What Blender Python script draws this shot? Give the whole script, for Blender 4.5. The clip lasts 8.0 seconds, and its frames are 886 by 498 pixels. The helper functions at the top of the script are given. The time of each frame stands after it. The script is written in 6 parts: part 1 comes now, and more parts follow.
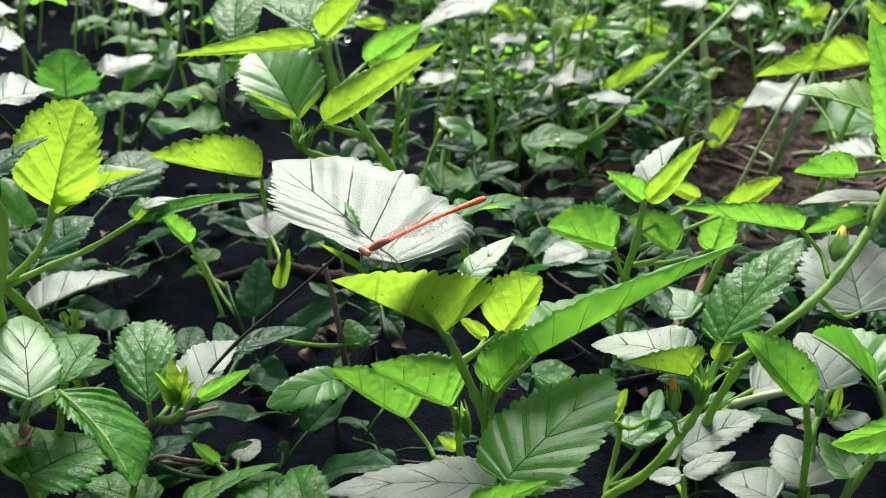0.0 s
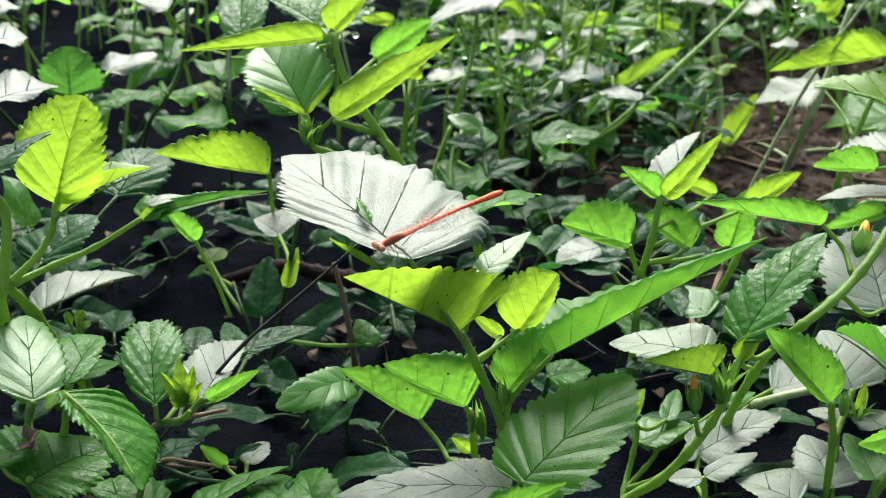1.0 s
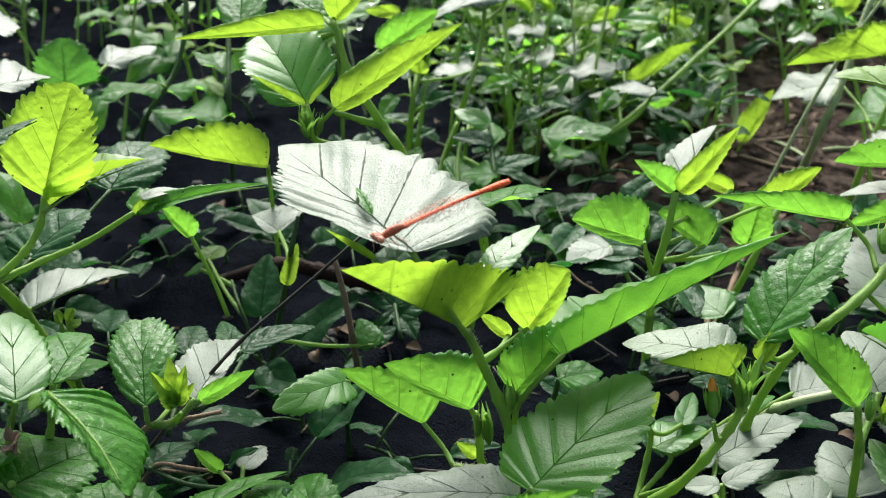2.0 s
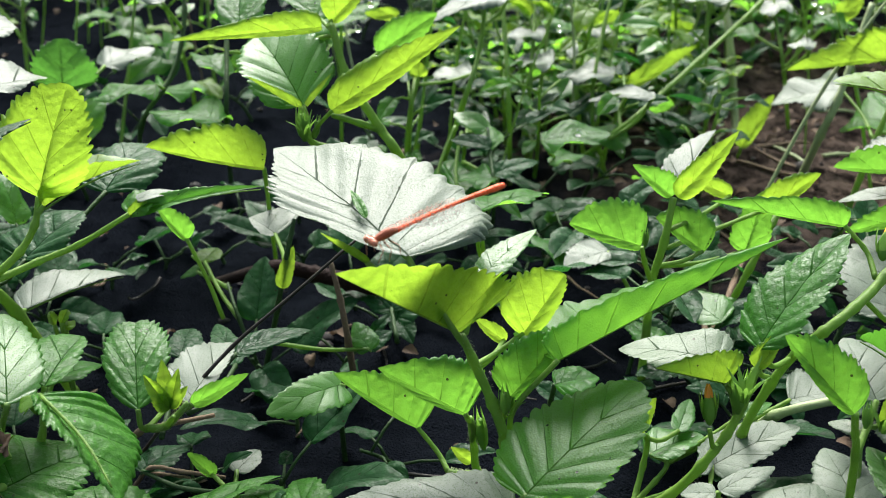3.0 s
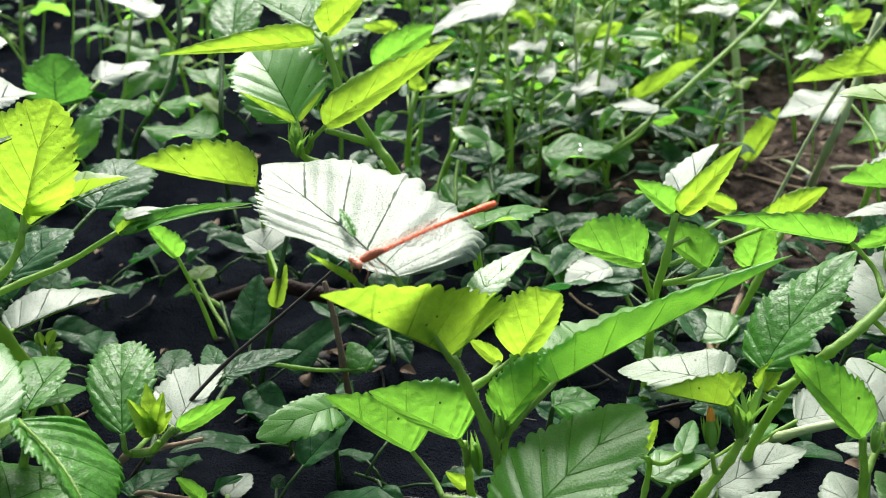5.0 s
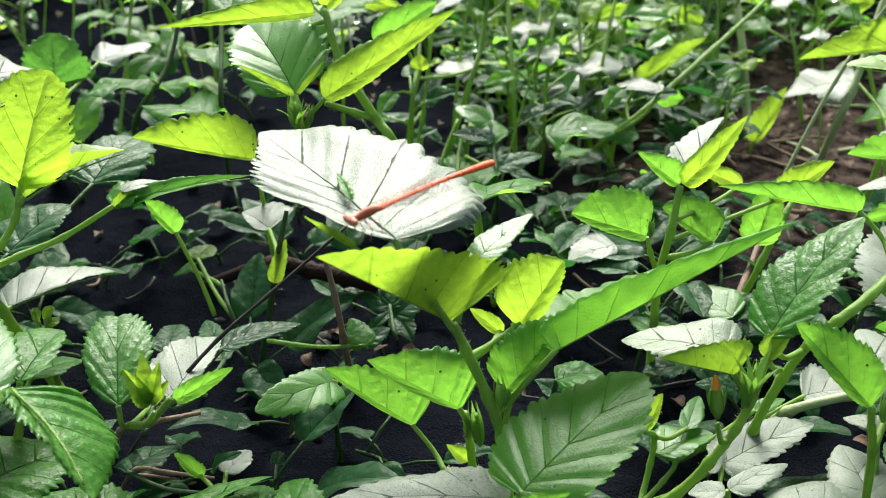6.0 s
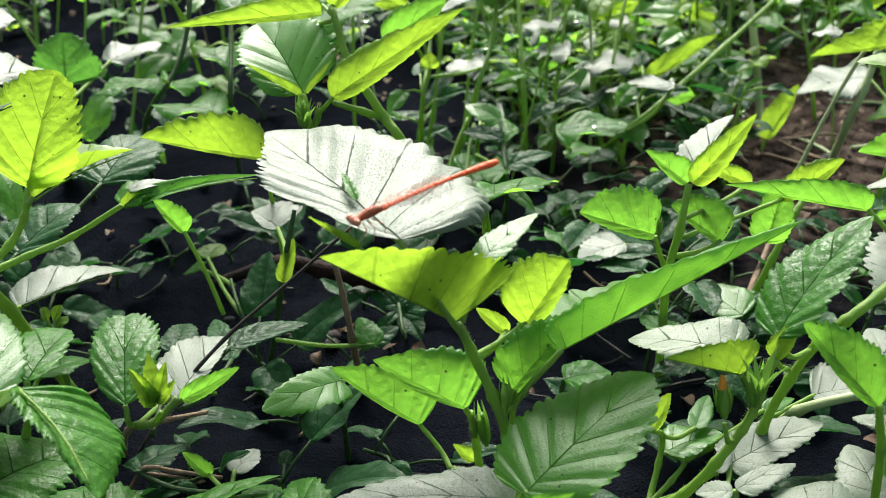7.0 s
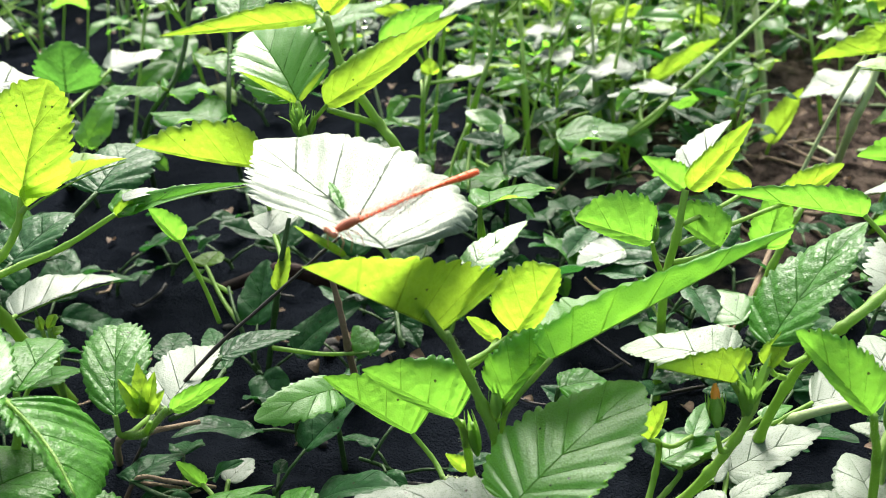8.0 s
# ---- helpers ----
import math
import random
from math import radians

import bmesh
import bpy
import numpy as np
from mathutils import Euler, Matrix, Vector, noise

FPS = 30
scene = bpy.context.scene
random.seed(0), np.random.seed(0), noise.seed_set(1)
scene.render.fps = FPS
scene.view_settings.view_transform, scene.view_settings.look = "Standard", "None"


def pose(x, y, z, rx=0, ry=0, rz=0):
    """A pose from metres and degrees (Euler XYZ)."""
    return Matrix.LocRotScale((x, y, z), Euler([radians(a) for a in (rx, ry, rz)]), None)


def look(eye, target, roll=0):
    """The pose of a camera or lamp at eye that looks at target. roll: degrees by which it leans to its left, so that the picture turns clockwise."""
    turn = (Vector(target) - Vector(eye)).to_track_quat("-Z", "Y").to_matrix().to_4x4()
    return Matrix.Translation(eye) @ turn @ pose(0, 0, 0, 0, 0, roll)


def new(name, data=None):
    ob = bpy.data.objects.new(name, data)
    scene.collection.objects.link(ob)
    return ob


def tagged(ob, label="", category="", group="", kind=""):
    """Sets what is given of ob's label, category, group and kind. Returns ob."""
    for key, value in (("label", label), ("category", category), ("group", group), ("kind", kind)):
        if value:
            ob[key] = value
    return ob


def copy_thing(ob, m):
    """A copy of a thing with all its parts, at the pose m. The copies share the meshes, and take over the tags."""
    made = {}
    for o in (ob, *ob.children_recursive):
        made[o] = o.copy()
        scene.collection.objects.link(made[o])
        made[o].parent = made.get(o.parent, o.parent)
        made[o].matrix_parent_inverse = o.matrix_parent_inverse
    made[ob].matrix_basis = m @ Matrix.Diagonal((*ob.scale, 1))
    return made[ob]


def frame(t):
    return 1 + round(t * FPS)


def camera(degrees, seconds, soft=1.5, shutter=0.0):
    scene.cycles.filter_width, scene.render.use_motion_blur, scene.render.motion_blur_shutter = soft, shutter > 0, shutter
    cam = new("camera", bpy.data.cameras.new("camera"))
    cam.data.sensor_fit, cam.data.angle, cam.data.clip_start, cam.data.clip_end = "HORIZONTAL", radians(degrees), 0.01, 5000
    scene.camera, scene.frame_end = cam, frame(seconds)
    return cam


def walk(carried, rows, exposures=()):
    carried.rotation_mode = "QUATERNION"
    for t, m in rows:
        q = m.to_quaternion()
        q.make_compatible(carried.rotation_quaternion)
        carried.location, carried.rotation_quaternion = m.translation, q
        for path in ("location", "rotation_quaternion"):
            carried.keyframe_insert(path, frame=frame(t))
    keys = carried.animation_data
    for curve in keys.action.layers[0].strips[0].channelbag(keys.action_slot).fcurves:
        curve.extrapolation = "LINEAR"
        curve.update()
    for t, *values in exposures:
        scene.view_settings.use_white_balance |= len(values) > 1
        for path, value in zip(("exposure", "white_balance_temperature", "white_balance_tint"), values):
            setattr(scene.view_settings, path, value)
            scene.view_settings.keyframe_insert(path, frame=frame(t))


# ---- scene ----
cam = camera(39.7, 8.0, soft=0.75)
cam.data.dof.use_dof, cam.data.dof.focus_distance, cam.data.dof.aperture_fstop = True, 0.345, 26.0
EYE, TILT = 0.27, -28.0
ROWS = [
    (0.0, 0.00011, 0.00121, -0.00001, -0.000, 0.001, 0.000),
    (0.5, -0.00116, 0.00587, -0.00076, 0.040, 0.084, 0.131),
    (1.0, -0.00271, 0.01033, -0.00193, 0.180, 0.154, 0.217),
    (1.5, -0.00307, 0.01728, -0.00334, 0.372, 0.327, 0.237),
    (1.7, -0.00195, 0.02220, -0.00426, 0.497, 0.370, 0.178),
    (2.8, -0.00180, 0.03087, -0.00561, 0.656, 0.644, -0.164),
    (3.0, -0.00036, 0.02948, -0.00494, 0.620, 0.612, -0.303),
    (3.5, 0.00371, 0.02830, -0.00216, 0.694, 0.736, -0.543),
    (4.0, 0.00388, 0.02786, 0.00218, 0.806, 0.946, -0.393),
    (4.2, 0.00283, 0.03239, -0.00071, 0.969, 1.102, -0.279),
    (5.3, 0.00598, 0.03999, -0.00412, 1.170, 1.248, -0.002),
    (5.5, 0.00722, 0.04092, -0.00553, 1.278, 1.271, 0.111),
    (6.0, 0.00570, 0.04480, -0.01154, 1.427, 1.231, 0.036),
    (6.5, 0.00390, 0.04600, -0.01283, 1.774, 1.143, 0.027),
    (7.0, 0.00840, 0.04525, -0.01084, 2.196, 1.081, 0.098),
    (7.5, 0.01144, 0.04639, -0.00995, 2.552, 1.170, 0.206),
    (8.0, 0.01514, 0.04763, -0.00967, 2.984, 1.261, 0.342),
]
walk(cam, [(t, pose(0, 0, EYE, TILT) @ pose(x, y, z, 90 + pitch, roll, yaw)) for t, x, y, z, yaw, pitch, roll in ROWS],
     [(t, stops, kelvin, 10) for t, stops, kelvin in ((0.0, 1.19, 6420), (4.0, 1.18, 6420), (5.5, 1.5, 6550), (6.0, 1.38, 6570), (6.5, 1.33, 6600), (7.0, 1.27, 6600), (7.5, 1.64, 6680), (8.0, 1.76, 6700))])

# ---- sky and sun: hazy light that comes from beyond the plants ----
SUN_ELEVATION, SUN_AZIMUTH = 45.0, -6.0      # degrees; azimuth from +y towards +x
world = bpy.data.worlds.new("sky")
scene.world = world
world.use_nodes = True
wn, wl = world.node_tree.nodes, world.node_tree.links
sky = wn.new("ShaderNodeTexSky")
sky.sky_type = "NISHITA"
sky.sun_disc = False
sky.sun_elevation = radians(SUN_ELEVATION)
sky.sun_rotation = radians(SUN_AZIMUTH)
sky.air_density, sky.dust_density = 1.4, 4.0
soft = wn.new("ShaderNodeHueSaturation")
soft.inputs["Saturation"].default_value = 0.75
wl.new(sky.outputs[0], soft.inputs["Color"])
wl.new(soft.outputs[0], wn["Background"].inputs["Color"])
wn["Background"].inputs["Strength"].default_value = 0.105
sun_data = bpy.data.lights.new("sun", "SUN")
sun_data.energy, sun_data.angle, sun_data.color = 5.0, radians(36), (1.0, 0.98, 0.93)
sun = new("sun", sun_data)
_a, _e = radians(SUN_AZIMUTH), radians(SUN_ELEVATION)
SUN_WAY = Vector((math.sin(_a) * math.cos(_e), math.cos(_a) * math.cos(_e), math.sin(_e)))
sun.matrix_world = look(SUN_WAY * 5, (0, 0, 0))


# ---- materials ----
def nodes_of(name):
    m = bpy.data.materials.new(name)
    m.use_nodes = True
    n, l = m.node_tree.nodes, m.node_tree.links
    return m, n, l, n["Principled BSDF"]


def math_node(n, l, op, a, b=0.0, c=0.0, clamp=False):
    q = n.new("ShaderNodeMath")
    q.operation, q.use_clamp = op, clamp
    for i, s in enumerate((a, b, c)):
        if isinstance(s, (int, float)):
            q.inputs[i].default_value = s
        else:
            l.new(s, q.inputs[i])
    return q.outputs[0]


def mix_colour(n, l, fac, a, b, how="MIX"):
    q = n.new("ShaderNodeMix")
    q.data_type, q.blend_type = "RGBA", how
    for i, s in ((0, fac), (6, a), (7, b)):
        if isinstance(s, (int, float)):
            q.inputs[i].default_value = s
        elif isinstance(s, tuple):
            q.inputs[i].default_value = (*s, 1)
        else:
            l.new(s, q.inputs[i])
    return q.outputs[2]


def noise_node(n, l, where, scale, detail=3.0, rough=0.55):
    q = n.new("ShaderNodeTexNoise")
    l.new(where, q.inputs["Vector"])
    q.inputs["Scale"].default_value, q.inputs["Detail"].default_value, q.inputs["Roughness"].default_value = scale, detail, rough
    return q.outputs["Fac"]


def ramp(n, l, fac, lo, hi):
    q = n.new("ShaderNodeMapRange")
    q.interpolation_type = "SMOOTHSTEP"
    l.new(fac, q.inputs["Value"])
    q.inputs["From Min"].default_value, q.inputs["From Max"].default_value = lo, hi
    return q.outputs["Result"]


def leaf_material(name, dark, light, glow, through_part, rough, gloss, wax=0.0, relief=0.55, dotted=False):
    """Leaf blade: ribs along the uv map, mottling, specks, fine blisters; lets light through."""
    m, n, l, bsdf = nodes_of(name)
    uv = n.new("ShaderNodeUVMap").outputs[0]
    sep = n.new("ShaderNodeSeparateXYZ")
    l.new(uv, sep.inputs[0])
    where = n.new("ShaderNodeTexCoord").outputs["Object"]
    info = n.new("ShaderNodeObjectInfo").outputs["Random"]
    lat = math_node(n, l, "PINGPONG", sep.outputs[0], 0.5)                # 0 on each side rib
    wob = noise_node(n, l, where, 260, 2)
    lat = math_node(n, l, "ADD", lat, math_node(n, l, "MULTIPLY", math_node(n, l, "SUBTRACT", wob, 0.5), 0.09))
    lat = math_node(n, l, "MULTIPLY", lat, math_node(n, l, "ADD", 0.8, math_node(n, l, "MULTIPLY", sep.outputs[1], 1.5)))   # ribs taper to the margin
    side = math_node(n, l, "SUBTRACT", 1.0, ramp(n, l, lat, 0.008, 0.036))
    fade = math_node(n, l, "SUBTRACT", 1.0, math_node(n, l, "MULTIPLY", sep.outputs[1], 0.5))
    side = math_node(n, l, "MULTIPLY", side, fade)
    mid = math_node(n, l, "SUBTRACT", 1.0, ramp(n, l, sep.outputs[1], 0.005, 0.018))
    rib = math_node(n, l, "MAXIMUM", side, mid)
    big, fine = noise_node(n, l, where, 70, 3), noise_node(n, l, where, 900, 4, 0.65)
    cell = n.new("ShaderNodeTexVoronoi")
    cell.feature = "F1"
    l.new(where, cell.inputs["Vector"])
    cell.inputs["Scale"].default_value = 1900
    blister = cell.outputs["Distance"]
    net = n.new("ShaderNodeTexVoronoi")                                   # mesh of small veins with raised cells between
    net.feature = "SMOOTH_F1"
    l.new(where, net.inputs["Vector"])
    net.inputs["Scale"].default_value = 520
    vein = ramp(n, l, net.outputs["Distance"], 0.30, 0.62)
    speck = n.new("ShaderNodeTexVoronoi")
    l.new(where, speck.inputs["Vector"])
    speck.inputs["Scale"].default_value = 330
    spot = math_node(n, l, "MULTIPLY", math_node(n, l, "LESS_THAN", speck.outputs["Distance"], 0.12), math_node(n, l, "GREATER_THAN", noise_node(n, l, where, 120, 2), 0.60))
    tone = math_node(n, l, "ADD", math_node(n, l, "MULTIPLY", big, 0.4), math_node(n, l, "MULTIPLY", info, 0.6))
    tone = math_node(n, l, "ADD", tone, math_node(n, l, "MULTIPLY", math_node(n, l, "SUBTRACT", fine, 0.5), 0.35), clamp=True)
    colour = mix_colour(n, l, tone, dark, light)
    colour = mix_colour(n, l, math_node(n, l, "MULTIPLY", rib, 0.8), colour, tuple(c * 0.4 for c in dark))
    colour = mix_colour(n, l, math_node(n, l, "MULTIPLY", vein, 0.0 if dotted else 0.35), colour, tuple(c * 0.5 for c in dark))
    colour = mix_colour(n, l, math_node(n, l, "MULTIPLY", spot, 0.85), colour, (0.03, 0.025, 0.012))
    l.new(colour, bsdf.inputs["Base Color"])
    bsdf.inputs["IOR"].default_value = 1.48
    bsdf.inputs["Coat Weight"].default_value, bsdf.inputs["Coat Roughness"].default_value = wax, 0.32
    bsdf.inputs["Specular IOR Level"].default_value = gloss
    rg = math_node(n, l, "ADD", math_node(n, l, "MULTIPLY", fine, 0.25), rough - 0.12)
    clean = 0.95 if dotted else 0.6
    if dotted:                                                            # waxy face with tiny open pores
        dots = n.new("ShaderNodeTexVoronoi")
        l.new(where, dots.inputs["Vector"])
        dots.inputs["Scale"].default_value = 2300
        pore = math_node(n, l, "SUBTRACT", 1.0, ramp(n, l, dots.outputs["Distance"], 0.27, 0.42))
        pore = math_node(n, l, "MULTIPLY", pore, ramp(n, l, noise_node(n, l, where, 420, 2), 0.22, 0.42))
    else:
        pore = ramp(n, l, noise_node(n, l, where, 1500, 2, 0.7), 0.47, 0.62)
    l.new(mix_colour(n, l, math_node(n, l, "MULTIPLY", pore, 0.42 if dotted else 0.1), colour, tuple(c * 0.35 for c in dark)), bsdf.inputs["Base Color"])
    rg = math_node(n, l, "ADD", rg, math_node(n, l, "MULTIPLY", math_node(n, l, "MAXIMUM", rib, pore), 0.3), clamp=True)
    l.new(math_node(n, l, "MULTIPLY", math_node(n, l, "SUBTRACT", 1.0, math_node(n, l, "MULTIPLY", math_node(n, l, "MAXIMUM", rib, math_node(n, l, "MULTIPLY", pore, clean)), 0.95)), gloss), bsdf.inputs["Specular IOR Level"])
    l.new(math_node(n, l, "MULTIPLY", math_node(n, l, "SUBTRACT", 1.0, math_node(n, l, "MULTIPLY", math_node(n, l, "MAXIMUM", rib, pore), 0.97)), wax), bsdf.inputs["Coat Weight"])
    l.new(rg, bsdf.inputs["Roughness"])
    height = math_node(n, l, "SUBTRACT", math_node(n, l, "MULTIPLY", blister, 0.00013 * relief), math_node(n, l, "MULTIPLY", rib, 0.00025))
    height = math_node(n, l, "SUBTRACT", height, math_node(n, l, "MULTIPLY", net.outputs["Distance"], 0.0 if dotted else 0.00045))
    height = math_node(n, l, "ADD", height, math_node(n, l, "MULTIPLY", big, 0.00025 * relief))
    bump = n.new("ShaderNodeBump")
    bump.inputs["Strength"].default_value, bump.inputs["Distance"].default_value = 0.8, 1.0
    l.new(height, bump.inputs["Height"])
    l.new(bump.outputs[0], bsdf.inputs["Normal"])
    tr = n.new("ShaderNodeBsdfTranslucent")
    g = mix_colour(n, l, math_node(n, l, "MULTIPLY", rib, 0.45), glow, tuple(c * 0.3 for c in glow))
    g = mix_colour(n, l, math_node(n, l, "MULTIPLY", math_node(n, l, "SUBTRACT", 1.0, tone), 0.3), g, tuple(c * 0.5 for c in glow))
    g = mix_colour(n, l, math_node(n, l, "MULTIPLY", vein, 0.14), g, tuple(c * 0.5 for c in glow))
    g = mix_colour(n, l, math_node(n, l, "MULTIPLY", spot, 0.9), g, (0.02, 0.02, 0.005))
    l.new(g, tr.inputs["Color"])
    l.new(bump.outputs[0], tr.inputs["Normal"])
    mix = n.new("ShaderNodeMixShader")
    mix.inputs[0].default_value = through_part
    l.new(bsdf.outputs[0], mix.inputs[1])
    l.new(tr.outputs[0], mix.inputs[2])
    l.new(mix.outputs[0], n["Material Output"].inputs["Surface"])
    return m


def plain_material(name, a, b, rough, scale, gloss=0.5, bump_size=0.0003, through_part=0.0, vary=0.4):
    m, n, l, bsdf = nodes_of(name)
    where = n.new("ShaderNodeTexCoord").outputs["Object"]
    info = n.new("ShaderNodeObjectInfo").outputs["Random"]
    f1, f2 = noise_node(n, l, where, scale, 4), noise_node(n, l, where, scale * 7, 3)
    fac = math_node(n, l, "ADD", math_node(n, l, "MULTIPLY", f1, 0.9), math_node(n, l, "MULTIPLY", math_node(n, l, "SUBTRACT", info, 0.5), vary), clamp=True)
    fac = math_node(n, l, "ADD", fac, math_node(n, l, "MULTIPLY", math_node(n, l, "SUBTRACT", f2, 0.5), 0.6), clamp=True)
    l.new(mix_colour(n, l, fac, a, b), bsdf.inputs["Base Color"])
    bsdf.inputs["Roughness"].default_value = rough
    bsdf.inputs["Specular IOR Level"].default_value = gloss
    bump = n.new("ShaderNodeBump")
    bump.inputs["Strength"].default_value, bump.inputs["Distance"].default_value = 0.7, bump_size
    l.new(math_node(n, l, "ADD", f1, f2), bump.inputs["Height"])
    l.new(bump.outputs[0], bsdf.inputs["Normal"])
    if through_part:
        tr = n.new("ShaderNodeBsdfTranslucent")
        tr.inputs["Color"].default_value = (*b, 1)
        mix = n.new("ShaderNodeMixShader")
        mix.inputs[0].default_value = through_part
        l.new(bsdf.outputs[0], mix.inputs[1])
        l.new(tr.outputs[0], mix.inputs[2])
        l.new(mix.outputs[0], n["Material Output"].inputs["Surface"])
    return m


YOUNG = leaf_material("leaf_young", (0.07, 0.17, 0.012), (0.13, 0.28, 0.02), (0.335, 0.55, 0.038), 0.59, 0.42, 0.4)
MID = leaf_material("leaf_green", (0.024, 0.105, 0.018), (0.06, 0.20, 0.03), (0.222, 0.55, 0.05), 0.54, 0.36, 0.24)
BRIGHT = leaf_material("leaf_bright", (0.035, 0.14, 0.018), (0.075, 0.24, 0.03), (0.265, 0.64, 0.05), 0.60, 0.40, 0.46, 0.0, 0.55, True)
SHINY = leaf_material("leaf_green_glossy", (0.024, 0.11, 0.012), (0.06, 0.20, 0.02), (0.16, 0.48, 0.04), 0.36, 0.40, 0.56, 0.0, 0.55, True)
LIME_SHINY = leaf_material("leaf_young_glossy", (0.07, 0.17, 0.012), (0.13, 0.28, 0.02), (0.37, 0.585, 0.038), 0.50, 0.42, 0.62, 0.0, 0.55, True)
CRISP = leaf_material("leaf_green_crinkled", (0.022, 0.10, 0.012), (0.055, 0.19, 0.02), (0.12, 0.36, 0.045), 0.36, 0.36, 0.26, 0.0, 0.8)
# mature dark leaves, darkened further: undergrowth shade is put into the colour
OLD_SHADED = leaf_material("leaf_dark_shaded", (0.008, 0.038, 0.013), (0.022, 0.08, 0.025), (0.034, 0.17, 0.026), 0.28, 0.38, 0.14)
# glossy upper leaves; part of their sky sheen is put into the paler base
WHITE = leaf_material("leaf_waxy_sheen", (0.08, 0.108, 0.078), (0.125, 0.16, 0.115), (0.16, 0.34, 0.07), 0.14, 0.44, 0.25, 0.0, 0.5, True)
STEM = plain_material("stem_green", (0.10, 0.22, 0.035), (0.26, 0.42, 0.08), 0.5, 120, 0.35, 0.0006, 0.45)
# darker copy of the green stem, with shade put into its colour
SHADED_STEM = plain_material("stem_shaded", (0.018, 0.045, 0.014), (0.05, 0.10, 0.03), 0.55, 120, 0.2, 0.0006, 0.2)
PALE_STEM = plain_material("stem_pale", (0.18, 0.24, 0.10), (0.32, 0.38, 0.18), 0.6, 120, 0.4)
DARK_STEM = plain_material("stem_dark", (0.010, 0.009, 0.008), (0.03, 0.025, 0.02), 0.55, 200, 0.25)
TWIG = plain_material("twig_bark", (0.10, 0.065, 0.04), (0.22, 0.16, 0.10), 0.8, 150, 0.3, 0.0008)
HAIR = plain_material("hair_pale", (0.30, 0.40, 0.18), (0.45, 0.52, 0.3), 0.5, 300, 0.4, 0.0001, 0.4)
SEPAL = plain_material("sepal_green", (0.08, 0.21, 0.025), (0.19, 0.38, 0.05), 0.5, 300, 0.4, 0.0003, 0.4)
PETAL_YELLOW = plain_material("petal_yellow", (0.80, 0.42, 0.03), (0.9, 0.62, 0.06), 0.5, 300, 0.4, 0.0002, 0.3)
PETAL_ORANGE = plain_material("petal_orange", (0.75, 0.22, 0.03), (0.88, 0.45, 0.05), 0.5, 300, 0.4, 0.0002, 0.3)
# near-black bluish base: the shade under the plants is put into the colour
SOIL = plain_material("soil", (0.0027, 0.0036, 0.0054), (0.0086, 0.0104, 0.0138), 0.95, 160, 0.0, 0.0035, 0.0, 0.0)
# paler soil on the open bank: its daylight is put into the colour
sn, sl = SOIL.node_tree.nodes, SOIL.node_tree.links
spot_at = sn.new("ShaderNodeVectorMath")
spot_at.operation = "DISTANCE"
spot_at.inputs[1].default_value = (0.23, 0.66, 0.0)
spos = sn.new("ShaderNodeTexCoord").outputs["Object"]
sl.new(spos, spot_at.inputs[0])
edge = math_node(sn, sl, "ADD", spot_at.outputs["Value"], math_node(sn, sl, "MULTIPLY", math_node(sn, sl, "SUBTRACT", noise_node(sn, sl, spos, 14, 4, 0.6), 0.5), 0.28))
# mask of the bank, where daylight is painted in
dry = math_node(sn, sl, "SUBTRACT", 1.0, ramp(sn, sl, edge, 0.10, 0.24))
bank_soil = mix_colour(sn, sl, ramp(sn, sl, noise_node(sn, sl, spos, 70, 5, 0.75), 0.36, 0.68), (0.007, 0.0058, 0.0052), (0.092, 0.07, 0.057))
shade_soil = SOIL.node_tree.nodes["Principled BSDF"].inputs["Base Color"].links[0].from_socket
sl.new(mix_colour(sn, sl, dry, shade_soil, bank_soil), SOIL.node_tree.nodes["Principled BSDF"].inputs["Base Color"])
DRY_LEAF = plain_material("dry_leaf", (0.05, 0.03, 0.018), (0.17, 0.11, 0.065), 0.75, 90, 0.3, 0.0008, 0.15)
DRY = DRY_LEAF
STONE = plain_material("pebble", (0.012, 0.011, 0.011), (0.045, 0.039, 0.034), 0.8, 60, 0.3, 0.001)


# ---- shapes ----
def part(name, data, material, parent, m=None, label="", smooth=True):
    """One mesh object under a thing or a part; m is its pose in its parent's space."""
    if isinstance(data, bmesh.types.BMesh):
        mesh = bpy.data.meshes.new(name)
        data.to_mesh(mesh)
        data.free()
    else:
        mesh = data
    if not mesh.materials:
        mesh.materials.append(material)
        mesh.polygons.foreach_set("use_smooth", [smooth] * len(mesh.polygons))
    ob = new(name, mesh)
    ob.parent = parent
    if m is not None:
        ob.matrix_basis = m
    return tagged(ob, label)


def mesh_from(verts, faces, name):
    mesh = bpy.data.meshes.new(name)
    mesh.from_pydata([tuple(v) for v in verts], [], faces)
    mesh.update()
    return mesh


def smooth_path(pts, per=6):
    """A rounded line through points."""
    p = [Vector(q) for q in pts]
    if len(p) < 3:
        return [p[0].lerp(p[-1], i / per) for i in range(per + 1)]
    p = [p[0] * 2 - p[1]] + p + [p[-1] * 2 - p[-2]]
    out = []
    for i in range(1, len(p) - 2):
        for k in range(per):
            t = k / per
            a, b, c, d = p[i - 1], p[i], p[i + 1], p[i + 2]
            out.append(0.5 * (2 * b + (c - a) * t + (2 * a - 5 * b + 4 * c - d) * t * t + (3 * b - a - 3 * c + d) * t ** 3))
    return out + [p[-2]]


